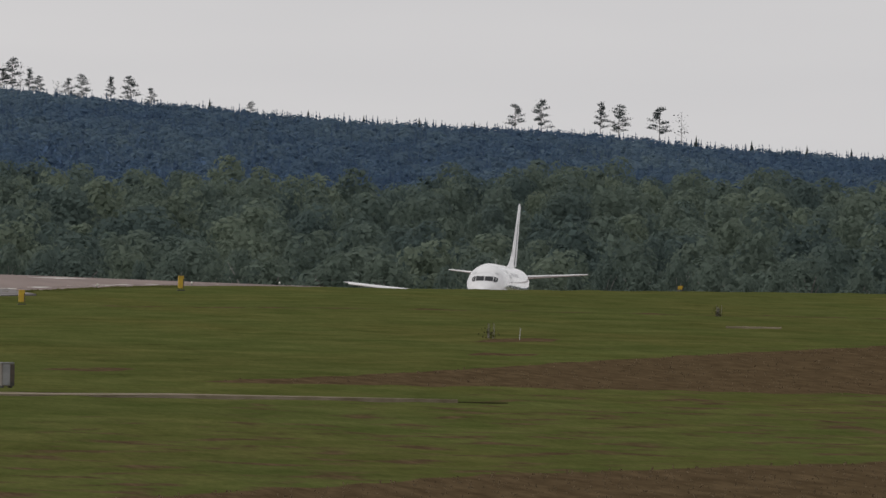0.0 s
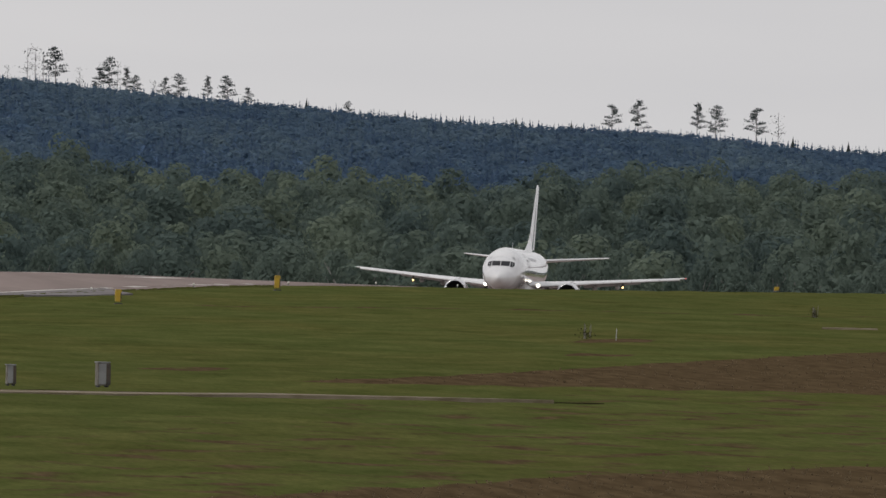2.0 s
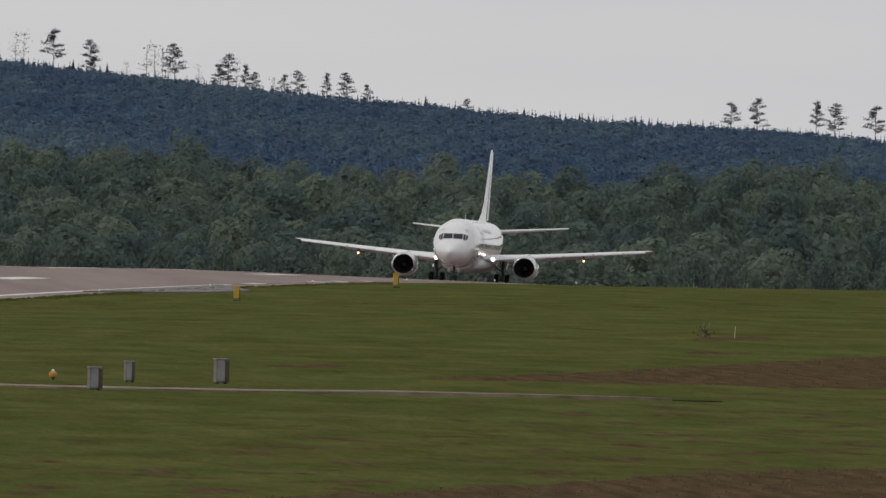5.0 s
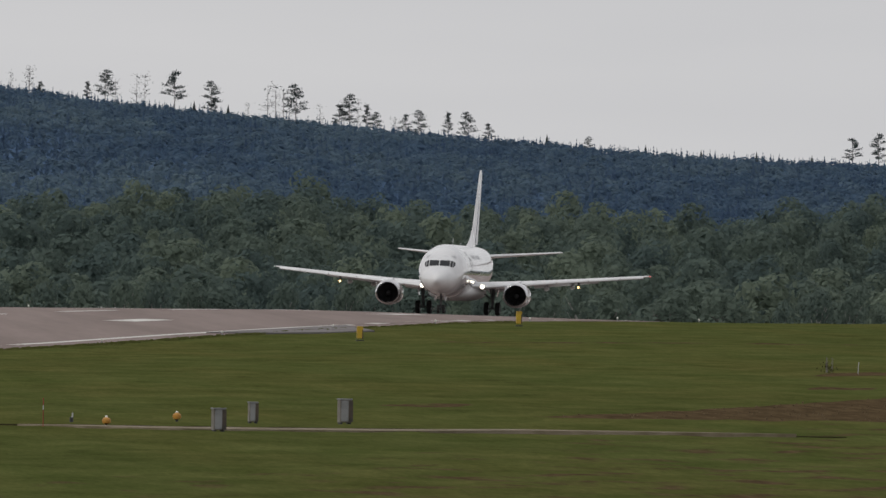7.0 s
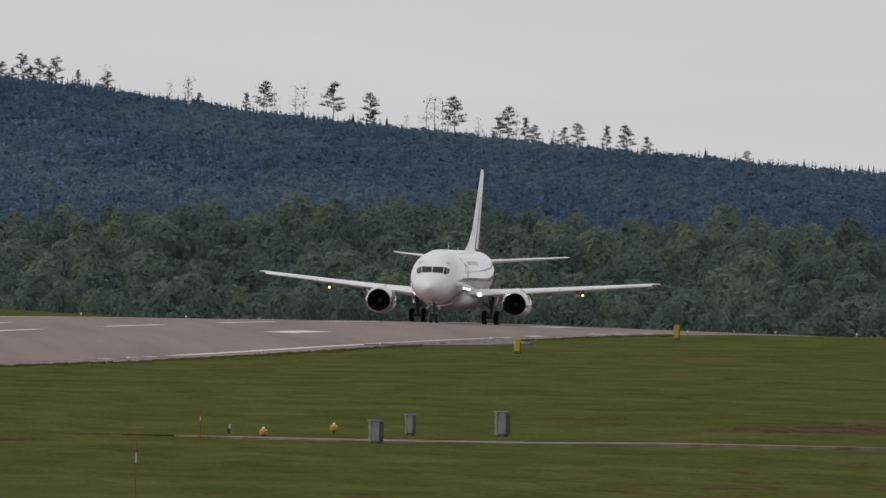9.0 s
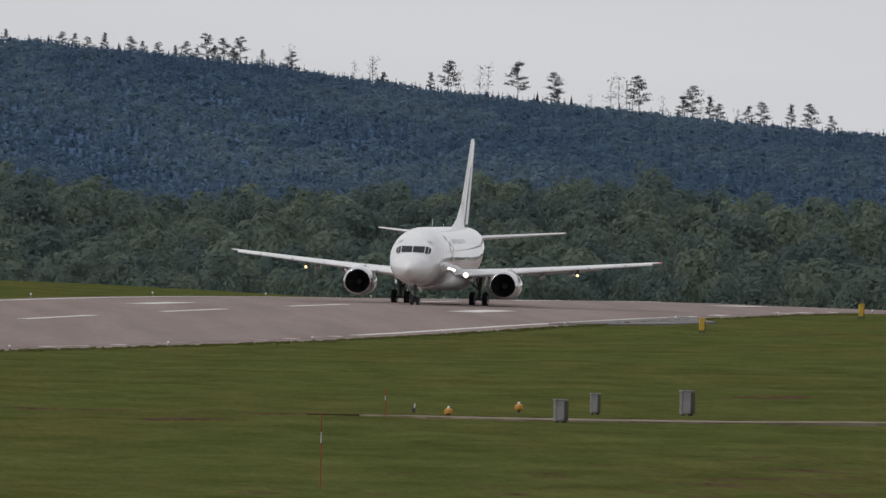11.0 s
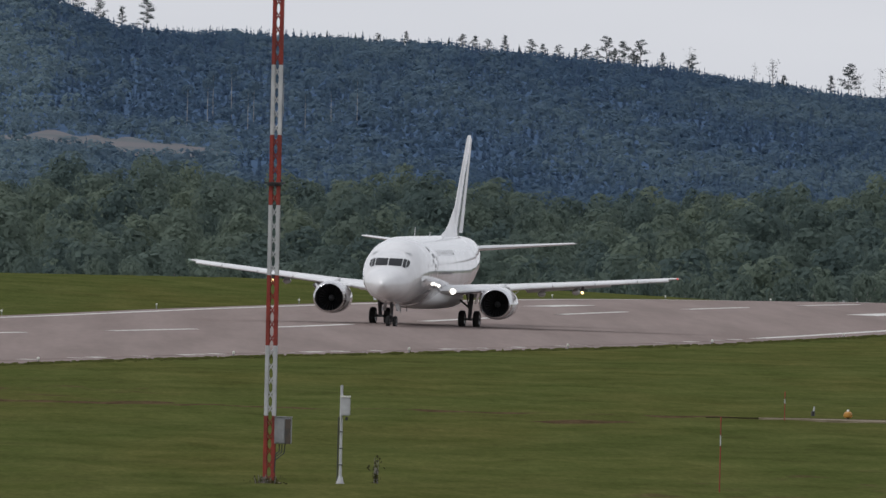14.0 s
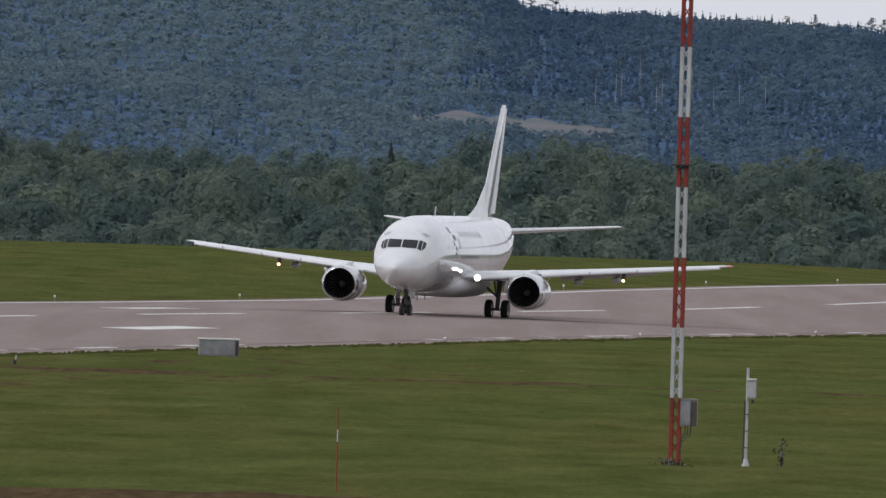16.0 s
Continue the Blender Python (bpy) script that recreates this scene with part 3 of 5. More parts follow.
    for k in (-1, 1):
        bm = bmesh.new()
        vs = [bm.verts.new(p) for p in ((ex - 0.9, ey + k * 0.86, ez + 0.55), (ex - 2.0, ey + k * 0.82, ez + 0.6), (ex - 2.0, ey + k * 1.1, ez + 0.82), (ex - 1.4, ey + k * 1.08, ez + 0.8))]
        bm.faces.new(vs)
        bmesh.ops.solidify(bm, geom=bm.faces[:], thickness=0.03)
        part("chine", bm, JET_WHITE, engine)
    # tailplane
    rings = [foil(28.3, 3.7, side * 0.4, 4.46, 0.10), foil(28.9, 3.4, side * 1.2, 4.53, 0.10), foil(31.75, 1.55, side * 6.15, 4.98, 0.09), foil(32.0, 1.2, side * 6.35, 5.0, 0.06)]
    part("tailplane", loft(bmesh.new(), rings), JET_WHITE, jet, "white tailplane")
    # main gear
    gx, gy = sx(16.45), side * 2.615
    bm = rod(bmesh.new(), (gx, gy, 0.55), (gx + 0.05, gy + side * 0.12, 2.2), 0.11, 0.14, 12)
    rod(bm, (gx, gy - side * 0.62, 0.51), (gx, gy + side * 0.62, 0.51), 0.075, n=10)
    leg = part("main_gear_leg", bm, STRUT, jet, "dark steel main gear leg")
    part("side_brace", rod(bmesh.new(), (gx, gy, 1.15), (gx, gy - side * 1.15, 2.05), 0.06), STRUT, leg)
    part("drag_brace", rod(bmesh.new(), (gx + 0.05, gy, 1.0), (gx + 0.9, gy - side * 0.1, 2.1), 0.045), STRUT, leg)
    part("torque_link", block(bmesh.new(), gx - 0.2, gy, 0.95, 0.3, 0.12, 0.06, 0.01, pose(0, 0, 0, 0, 40, 0)), STRUT, leg)
    part("gear_door", block(bmesh.new(), gx, gy + side * 0.42, 1.75, 0.9, 0.04, 0.7, 0.01, pose(0, 0, 0, side * -12, 0, 0)), JET_WHITE, leg)
    for k in (-1, 1):
        wy = gy + k * 0.43
        bm = lathe(bmesh.new(), [(-0.17, 0.30), (-0.185, 0.40), (-0.15, 0.475), (-0.08, 0.505), (0.08, 0.505), (0.15, 0.475), (0.185, 0.40), (0.17, 0.30)], 28, "Y", (gx, wy, 0.508))
        wheel = part("wheel", bm, TYRE, leg, "black rubber tyre")
        bm = lathe(bmesh.new(), [(-0.15, 0.02), (-0.12, 0.16), (-0.16, 0.30), (0.16, 0.30), (0.12, 0.16), (0.15, 0.02)], 20, "Y", (gx, wy, 0.508), caps=True)
        part("rim", bm, RIM, wheel)

# nose gear
nx = sx(4.0)
bm = rod(bmesh.new(), (nx, 0, 0.36), (nx + 0.1, 0, 1.6), 0.075, 0.10, 12)
rod(bm, (nx, -0.3, 0.35), (nx, 0.3, 0.35), 0.05, n=10)
leg = part("nose_gear_leg", bm, STRUT, jet, "dark steel nose gear leg")
part("drag_strut", rod(bmesh.new(), (nx + 0.02, 0, 0.8), (nx + 0.9, 0, 1.55), 0.05), STRUT, leg)
part("torque_link", block(bmesh.new(), nx + 0.16, 0, 0.62, 0.26, 0.12, 0.05, 0.01, pose(0, 0, 0, 0, -40, 0)), STRUT, leg)
for k in (-1, 1):
    part("gear_door", block(bmesh.new(), nx + 0.4, k * 0.38, 1.18, 1.3, 0.03, 0.42, 0.01, pose(0, 0, 0, k * 12, 0, 0)), JET_WHITE, leg)
    wy = k * 0.2
    bm = lathe(bmesh.new(), [(-0.09, 0.19), (-0.105, 0.27), (-0.07, 0.33), (0.07, 0.33), (0.105, 0.27), (0.09, 0.19)], 24, "Y", (nx, wy, 0.343))
    wheel = part("wheel", bm, TYRE, leg, "black rubber tyre")
    bm = lathe(bmesh.new(), [(-0.09, 0.02), (-0.07, 0.12), (-0.09, 0.19), (0.09, 0.19), (0.07, 0.12), (0.09, 0.02)], 16, "Y", (nx, wy, 0.343), caps=True)
    part("rim", bm, RIM, wheel)

# belly fairing, fin, rudder, aerials
rings = []
for s, w, low, top in ((10.0, 0.3, 1.5, 1.7), (10.6, 0.95, 1.25, 2.0), (11.4, 1.55, 1.12, 2.3), (12.8, 1.96, 1.04, 2.5), (15.0, 2.06, 1.02, 2.5), (17.5, 2.05, 1.04, 2.4), (19.2, 1.6, 1.12, 2.1), (20.5, 0.4, 1.35, 1.6)):
    rings.append([(sx(s), w * math.copysign(abs(math.cos(t)) ** 0.7, math.cos(t)), (low + top) / 2 + (top - low) / 2 * math.sin(t)) for t in [2 * math.pi * i / 28 for i in range(28)]])
part("belly_fairing", loft(bmesh.new(), rings), JET_BELLY, jet)
FIN = [(4.9, 24.6, 5.0, 0.10), (5.4, 25.0, 4.75, 0.10), (6.6, 26.15, 4.15, 0.10), (8.8, 28.15, 3.05, 0.095), (10.95, 30.1, 1.95, 0.09), (11.13, 30.4, 1.6, 0.05)]
part("fin", loft(bmesh.new(), [foil(le, ch * 0.76, 0, z, th, vertical=True) for z, le, ch, th in FIN]), JET_WHITE, jet, "tall white tail fin")
part("rudder", loft(bmesh.new(), [foil(le + ch * 0.765, ch * 0.235, 0, z, th * 1.7, n=5, vertical=True) for z, le, ch, th in FIN[1:-1]]), JET_WHITE, jet)
bm = bmesh.new()
rings = [[(sx(s), k * w * (1 - f), 5.15 + (top - 5.15) * f) for k, f in ((-1, 0), (-1, 0.4), (-0.6, 0.97), (0.6, 0.97), (1, 0.4), (1, 0))] for s, w, top in ((21.4, 0.05, 5.28), (22.6, 0.12, 5.5), (24.0, 0.18, 5.9), (25.2, 0.22, 6.5), (26.4, 0.22, 7.1))]
part("dorsal_fin", loft(bm, rings), JET_WHITE, jet)
for s, z0, z1 in ((11.2, 5.2, 5.75), (6.9, 1.27, 0.85), (9.2, 1.27, 0.9), (17.0, 5.2, 5.45)):
    rings = [[(sx(s + a + abs(z - z0) * 0.5), b, z) for a, b in ((0, 0), (0.12, 0.02), (0.3, 0), (0.12, -0.02))] for z in (z0, z1)]
    part("blade_aerial", loft(bmesh.new(), rings), JET_WHITE if z1 > 2 else STRUT, jet, "thin blade aerial")


# ---- woods ----
def leaf_material(name, a, b, dark, grain=0.0, thinness=0.52):
    """Foliage that runs from colour a to colour b tree by tree, with finer spread leaf by leaf."""
    m = bpy.data.materials.new(name)
    m.use_nodes = True
    nt = m.node_tree
    p = nt.nodes["Principled BSDF"]
    p.inputs["Roughness"].default_value = 0.75
    p.inputs["Specular IOR Level"].default_value = 0.08
    at = nt.nodes.new("ShaderNodeAttribute")
    at.attribute_name = "tint"
    ob = nt.nodes.new("ShaderNodeObjectInfo")
    add = nt.nodes.new("ShaderNodeMath")
    add.operation = "ADD"
    nt.links.new(at.outputs["Fac"], add.inputs[0])
    scaled = nt.nodes.new("ShaderNodeMath")
    scaled.operation = "MULTIPLY"
    scaled.inputs[1].default_value = 0.35
    nt.links.new(ob.outputs["Random"], scaled.inputs[0])
    nt.links.new(scaled.outputs[0], add.inputs[1])
    r = nt.nodes.new("ShaderNodeValToRGB")
    r.color_ramp.elements[0].color, r.color_ramp.elements[1].color = (*a, 1), (*b, 1)
    nt.links.new(add.outputs[0], r.inputs[0])
    hs = nt.nodes.new("ShaderNodeHueSaturation")
    mr = nt.nodes.new("ShaderNodeMapRange")
    mr.inputs["To Min"].default_value, mr.inputs["To Max"].default_value = dark, 2 - dark
    nt.links.new(nt.nodes.new("ShaderNodeNewGeometry").outputs["Random Per Island"], mr.inputs["Value"])
    nt.links.new(mr.outputs[0], hs.inputs["Value"])
    nt.links.new(r.outputs[0], hs.inputs["Color"])
    nt.links.new(hs.outputs[0], p.inputs["Base Color"])
    thin = nt.nodes.new("ShaderNodeBsdfTranslucent")
    nt.links.new(hs.outputs[0], thin.inputs["Color"])
    if grain:
        co = nt.nodes.new("ShaderNodeTexCoord")
        n = nt.nodes.new("ShaderNodeTexNoise")
        n.inputs["Scale"].default_value, n.inputs["Detail"].default_value = grain, 4
        nt.links.new(co.outputs["Object"], n.inputs["Vector"])
        gr = nt.nodes.new("ShaderNodeMapRange")
        gr.inputs["From Min"].default_value, gr.inputs["From Max"].default_value = 0.3, 0.7
        gr.inputs["To Min"].default_value, gr.inputs["To Max"].default_value = 0.84, 1.16
        nt.links.new(n.outputs[0], gr.inputs["Value"])
        both_v = nt.nodes.new("ShaderNodeMath")
        both_v.operation = "MULTIPLY"
        nt.links.new(mr.outputs[0], both_v.inputs[0])
        nt.links.new(gr.outputs[0], both_v.inputs[1])
        nt.links.new(both_v.outputs[0], hs.inputs["Value"])
    both = nt.nodes.new("ShaderNodeMixShader")
    both.inputs[0].default_value = thinness
    nt.links.new(p.outputs[0], both.inputs[1])
    nt.links.new(thin.outputs[0], both.inputs[2])
    nt.links.new(both.outputs[0], nt.nodes["Material Output"].inputs["Surface"])
    return m


# Broadleaf greens are raised and blued, painting the belt's haze into the leaves.
LEAF = leaf_material("haze_lifted_broadleaf", (0.082, 0.118, 0.118), (0.172, 0.212, 0.160), 0.97, 0.5, 0.5)
# Hill foliage is coloured bluer than its leaves, to imitate distance haze.
YOUNG = leaf_material("haze_blue_hill_foliage", (0.057, 0.102, 0.178), (0.156, 0.214, 0.236), 0.985, 0.2, 0.5)
NEEDLE = leaf_material("haze_blue_spruce", (0.060, 0.103, 0.182), (0.100, 0.150, 0.212), 0.985, 0.2, 0.5)
PINE = leaf_material("pine_needles", (0.055, 0.068, 0.068), (0.082, 0.100, 0.092), 0.85)
BARK = material("grey_bark", (0.17, 0.155, 0.145), 0.9, second=(0.24, 0.22, 0.21), scale=1.5, spread=0.2)
BIRCH = material("pale_birch_bark", (0.34, 0.33, 0.31), 0.85, second=(0.16, 0.15, 0.14), scale=1.5, at=0.6, spread=0.15)
CLEARING = material("felled_clearing", (0.118, 0.111, 0.120), 0.95, second=(0.080, 0.094, 0.104), scale=0.08, spread=0.15)
rng = np.random.default_rng(7)


def quads(centres, normals, sizes, turn):
    """Small leaf clumps: one bent-free quad for each centre, facing its normal."""
    up = np.where(np.abs(normals[:, 2:3]) > 0.9, np.array([[1.0, 0, 0]]), np.array([[0, 0, 1.0]]))
    a = np.cross(normals, up)
    a /= np.linalg.norm(a, axis=1, keepdims=True)
    b = np.cross(normals, a)
    c, s = np.cos(turn)[:, None], np.sin(turn)[:, None]
    a, b = a * c + b * s, b * c - a * s
    h = sizes[:, None]
    w = h * 0.75
    return np.stack([centres - a * h * 1.1, centres - b * w, centres + a * h, centres + b * w * 0.8], 1).reshape(-1, 3)


def unit(a):
    return a / np.maximum(1e-6, np.linalg.norm(a, axis=-1, keepdims=True))


def crown_broad(k, n=660, leaf=1.0):
    """A broadleaf crown about 1 m wide and 1 m high standing on its base: boughs massed in lobes, each a shell of overlapping leaf sprays. Vertices, four a spray."""
    g = np.random.default_rng(100 + k)
    lobes = [(0, 0, 0.40, 0.30), (0, 0, 0.66, 0.22)]
    for i in range(int(g.integers(8, 12))):
        a, f = g.uniform(0, 2 * np.pi), g.uniform(0, 1)
        r = g.uniform(0.16, 0.34) * (1 - 0.6 * f * f)
        lobes.append((r * np.cos(a), r * np.sin(a), 0.16 + 0.66 * f, g.uniform(0.13, 0.23)))
    lobes = np.array(lobes)
    share = lobes[:, 3] ** 2
    pick = g.choice(len(lobes), n, p=share / share.sum())
    d = g.normal(size=(n, 3))
    d[:, 2] += 0.3
    d = unit(d)
    c = lobes[pick, :3] + d * lobes[pick, 3:4] * g.uniform(0.93, 1.07, (n, 1))
    face = unit(d + g.normal(size=(n, 3)) * 0.2)
    return quads(c, face, g.choice((0.020, 0.034, 0.050), n) * g.uniform(0.8, 1.2, n) * leaf, g.uniform(0, 6.3, n))


def crown_spruce(k, tiers=7, arms=7):
    """A spruce of unit height and about unit width: tiers of drooping triangular boughs."""
    g = np.random.default_rng(200 + k)
    v = []
    for i in range(tiers):
        f = i / (tiers - 1)
        z = 0.10 + 0.86 * f
        r = 0.5 * (1 - f) ** 0.85 * g.uniform(0.85, 1.1) + 0.03
        m = max(4, int(arms * (1 - 0.4 * f)))
        for j in range(m):
            a = 2 * np.pi * (j + g.uniform(-0.4, 0.4)) / m + i
            rr = r * g.uniform(0.7, 1.15)
            w = rr * g.uniform(0.35, 0.55) + 0.02
            tip = np.array([rr * np.cos(a), rr * np.sin(a), z - 0.10 * (1 - f) - 0.03])
            t = np.array([-np.sin(a), np.cos(a), 0.0])
            base = np.array([0, 0, z + 0.09])
            v += [base, tip * [0.6, 0.6, 1] + t * w, tip, tip * [0.6, 0.6, 1] - t * w]
    v += [np.array(p) for p in ((0.012, 0, 0.85), (0.0, 0.012, 1.06), (-0.012, 0, 0.85), (0, -0.012, 0.84))]
    return np.array(v)


def crown_pine(k, n=1150):
    """A tall pine's crown: thin layers of needles along uneven limbs, open between."""
    g = np.random.default_rng(300 + k)
    limbs = []
    m = int(g.integers(17, 25))
    low = g.uniform(0.36, 0.52)
    for i in range(m):
        f = (i + g.uniform(0, 0.8)) / m
        a = g.uniform(0, 6.3)
        r = g.uniform(0.22, 0.5) * (1 - f) ** 0.55 + 0.07
        limbs.append((r * np.cos(a), r * np.sin(a), low + (0.97 - low) * f, r))
    limbs = np.array(limbs)
    pick = g.integers(0, m, n)
    out = g.beta(2.2, 1.2, n)[:, None]
    c = limbs[pick, :3] * np.concatenate([out, out, np.ones((n, 1))], 1)
    c[:, 2] += 0.03 * out[:, 0] + np.abs(g.normal(0, 0.022, n))
    c[:, :2] += g.normal(0, 1, (n, 2)) * 0.06
    nrm = unit(g.normal(size=(n, 3)) * 0.7 + [0, 0, 0.6])
    return quads(c, nrm, g.uniform(0.010, 0.027, n), g.uniform(0, 6.3, n)), limbs


def stuff_mesh(name, blocks, mat, label, category):
    """Joins many crowns, given as (vertices, tint), into one object."""
    co = np.concatenate([b for b, _ in blocks]).astype(np.float32)
    tint = np.concatenate([np.full(len(b), t, np.float32) for b, t in blocks])
    n = len(co) // 4
    me = bpy.data.meshes.new(name)
    me.vertices.add(len(co))
    me.vertices.foreach_set("co", co.ravel())
    me.loops.add(len(co))
    me.loops.foreach_set("vertex_index", np.arange(len(co), dtype=np.int32))
    me.polygons.add(n)
    me.polygons.foreach_set("loop_start", np.arange(n, dtype=np.int32) * 4)
    me.update(calc_edges=True)
    me.attributes.new("tint", "FLOAT", "POINT").data.foreach_set("value", tint)
    me.materials.append(mat)
    return tagged(new(name, me), label, category, kind="stuff")


def crown_mesh(name, co, mat):
    ob_mesh = bpy.data.meshes.new(name)
    ob_mesh.from_pydata([tuple(p) for p in co], [], [(4 * i, 4 * i + 1, 4 * i + 2, 4 * i + 3) for i in range(len(co) // 4)])
    ob_mesh.attributes.new("tint", "FLOAT", "POINT").data.foreach_set("value", [0.35] * len(co))
    ob_mesh.materials.append(mat)
    return ob_mesh


def polar(az, d):
    """World x, y and ground height at a bearing in degrees and a distance."""
    x, y = d * math.sin(radians(az)), d * math.cos(radians(az))
    return x, y, height(x, y)


BROAD = [crown_broad(k) for k in range(8)]
SPRUCE = [crown_spruce(k) for k in range(6)]


def set_down(co, x, y, z, w, h, turn):
    c, s = math.cos(turn), math.sin(turn)
    return np.stack([x + w * (co[:, 0] * c - co[:, 1] * s), y + w * (co[:, 0] * s + co[:, 1] * c), z + h * co[:, 2]], 1)


# the broadleaf belt beyond the airfield
blocks = []
d = 2500.0
while d < 3360:
    az = -1.35 + rng.uniform(0, 0.1)
    while az < 5.3:
        w = rng.uniform(6.0, 13.0) * (1.0 if d < 2900 else 0.85)
        dd = d + rng.uniform(-22, 22)
        x, y, z = polar(az, dd)
        h = rng.uniform(0.8, 1.25) * w * 0.5 + 4.2
        tint = float(np.clip(rng.normal(0.36, 0.27) + 0.3 * noise.noise((az * 2.0, d * 0.004, 0)), 0, 1))
        blocks.append((set_down(BROAD[int(rng.integers(8))], x, y, z - 0.5 + rng.uniform(-1, 0.6), w, h, rng.uniform(0, 6.3)), tint))
        az += math.degrees(w * rng.uniform(0.5, 0.85) / d)
    d += 66
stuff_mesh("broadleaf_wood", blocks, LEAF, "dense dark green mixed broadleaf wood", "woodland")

def clearing_half(az):
    """Half the depth of the felled clearing at a bearing."""
    f = (az + 0.15) / 0.68
    return 44 * math.sin(math.pi * f) ** 0.6 * (0.85 + 0.5 * noise.noise((az * 14, 0, 0))) if 0 < f < 1 else 0.0


# the hill: spruce, with softer broadleaf growth low down and on the spur


def crown_young(k, n=58):
    """A low rounded crown of young growth, unit size: a shell of leaf sprays."""
    g = np.random.default_rng(700 + k)
    d = g.normal(size=(n, 3))
    d[:, 2] += 0.4
    d = unit(d)
    c = np.array((0, 0, 0.42)) + d * np.array((0.44, 0.44, 0.5)) * g.uniform(0.85, 1.1, (n, 1))
    return quads(c, unit(d + g.normal(size=(n, 3)) * 0.2), g.uniform(0.07, 0.16, n), g.uniform(0, 6.3, n))


SMALL = [crown_young(k) for k in range(6)]
blocks, soft_blocks = [], []
d = 3400.0
while d < 4690:
    az = -1.35 + rng.uniform(0, 0.03)
    while az < 5.35:
        patch = noise.noise((az * 1.7, d * 0.003, 5.0))
        fine = noise.noise((az * 9.0, d * 0.01, 9.0))
        dd = d + rng.uniform(-11, 11)
        x, y, z = polar(az, dd)
        bare = abs(dd - 3815) < clearing_half(az) - 2
        border = 0.12 - (d - 3900) * 0.0003 + 0.14 * noise.noise((az * 3.0, d * 0.006, 2.0)) + rng.normal(0, 0.11)
        young = az < border or (az < 0.52 - 0.12 * patch and d < 3930)
        leafy = (0.92 if young else 0.62 + 0.3 * patch) - (0.35 if d > 4560 else 0.0) > rng.uniform(0, 1)
        tint = float(np.clip(rng.normal(0.66 if young else 0.16, 0.11) + 0.55 * patch + 0.10 * fine, 0, 1))
        w = rng.uniform(1.7, 2.9) * (1.3 if leafy else 1.0)
        if not bare and leafy:
            soft_blocks.append((set_down(SMALL[int(rng.integers(6))], x, y, z - 1.5, w * 1.6, w * rng.uniform(0.6, 0.75) + 1.7, rng.uniform(0, 6.3)), tint))
        elif not bare:
            h = w * rng.uniform(0.85, 1.45) + 1.5 + 0.6 * patch
            blocks.append((set_down(SPRUCE[int(rng.integers(6))], x, y, z - 0.36 * h, w, h, rng.uniform(0, 6.3)), tint))
        az += math.degrees(w * rng.uniform(0.5, 0.85) / d)
    d += 26
stuff_mesh("spruce_forest", blocks, NEEDLE, "spruce forest covering the long hill, haze blue in its colour", "woodland")
stuff_mesh("hillside_wood", soft_blocks, YOUNG, "soft young broadleaf growth on the hillside, haze blue in its colour", "woodland")

# the felled clearing on the spur
verts, faces = [], []
for i, az in enumerate(np.linspace(-0.15, 0.53, 40)):
    half = clearing_half(az) + 1.0
    for k in (-1, -0.5, 0, 0.5, 1):
        x, y, z = polar(az, 3815 + half * k)
        verts.append((x, y, z + 0.25))
for i in range(39):
    for j in range(4):
        a = 5 * i + j
        faces.append((a, a + 5, a + 6, a + 1))
me = bpy.data.meshes.new("clearing")
me.from_pydata(verts, [], faces)
me.materials.append(CLEARING)
tagged(new("clearing_ground", me), "pale brown felled clearing on the wooded spur", "ground", kind="structure")


def broad_tree(k, w, h, pale):
    """A single broadleaf tree: trunk with limbs, and a crown."""
    tree = new("broadleaf_tree")
    bm = rod(bmesh.new(), (0, 0, -0.6), (0.05, 0, h * 0.5), w * 0.035, w * 0.02, 7)
    g = random.Random(k)
    for i in range(5):
        a = g.uniform(0, 6.3)
        z0 = h * g.uniform(0.3, 0.5)
        rod(bm, (0, 0, z0), (w * 0.28 * math.cos(a), w * 0.28 * math.sin(a), z0 + h * 0.25), w * 0.015, w * 0.006, 5)
    part("trunk", bm, BIRCH if pale else BARK, tree, "pale slender trunk" if pale else "")
    co = set_down(crown_broad(40 + k, 760), 0, 0, h * 0.12, w, h * 0.9, 0)
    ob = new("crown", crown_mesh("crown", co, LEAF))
    ob.parent = tree
    return tagged(tree, "leafy green birch with pale trunk at the wood's edge" if pale else "broad leafy green tree at the wood's edge", "tree", "trees along the edge of the wood")


KIND = [broad_tree(0, 6.0, 9.0, False), broad_tree(1, 7.5, 9.5, False), broad_tree(2, 5.0, 9.5, True), broad_tree(3, 9.0, 8.5, False), broad_tree(4, 4.2, 7.5, True)]
az = -1.3
used = set()
g = random.Random(3)
while az < 5.25:
    k = g.choice((0, 1, 2, 2, 3, 4, 0))
    d = 2440 + g.uniform(-30, 30)
    x, y, z = polar(az, d)
    m = pose(x, y, z, 0, 0, g.uniform(0, 360))
    if k not in used:
        used.add(k)
        KIND[k].matrix_basis = m
    else:
        copy_thing(KIND[k], m)
    az += math.degrees((4.6, 5.6, 3.8, 6.8, 3.4)[k] / d)


def pine_tree(k, h, w):
    """A tall skyline pine: bare trunk, short limbs, plates of needles."""
    tree = new("pine_tree")
    co, plates = crown_pine(k)
    bm = rod(bmesh.new(), (0, 0, -0.8), (0, 0, h * 0.95), h * 0.013, h * 0.004, 6)
    for px, py, pz, pr in plates:
        rod(bm, (0, 0, h * (pz - 0.02)), (w * px, w * py, h * (pz + 0.03)), h * 0.005, h * 0.002, 4)
    part("trunk", bm, BARK, tree)
    ob = new("crown", crown_mesh("crown", set_down(co, 0, 0, 0, w, h, 0), PINE))
    ob.parent = tree
    return tagged(tree, "tall dark pine with flat needle plates on the ridge", "tree", "pines on the ridge")


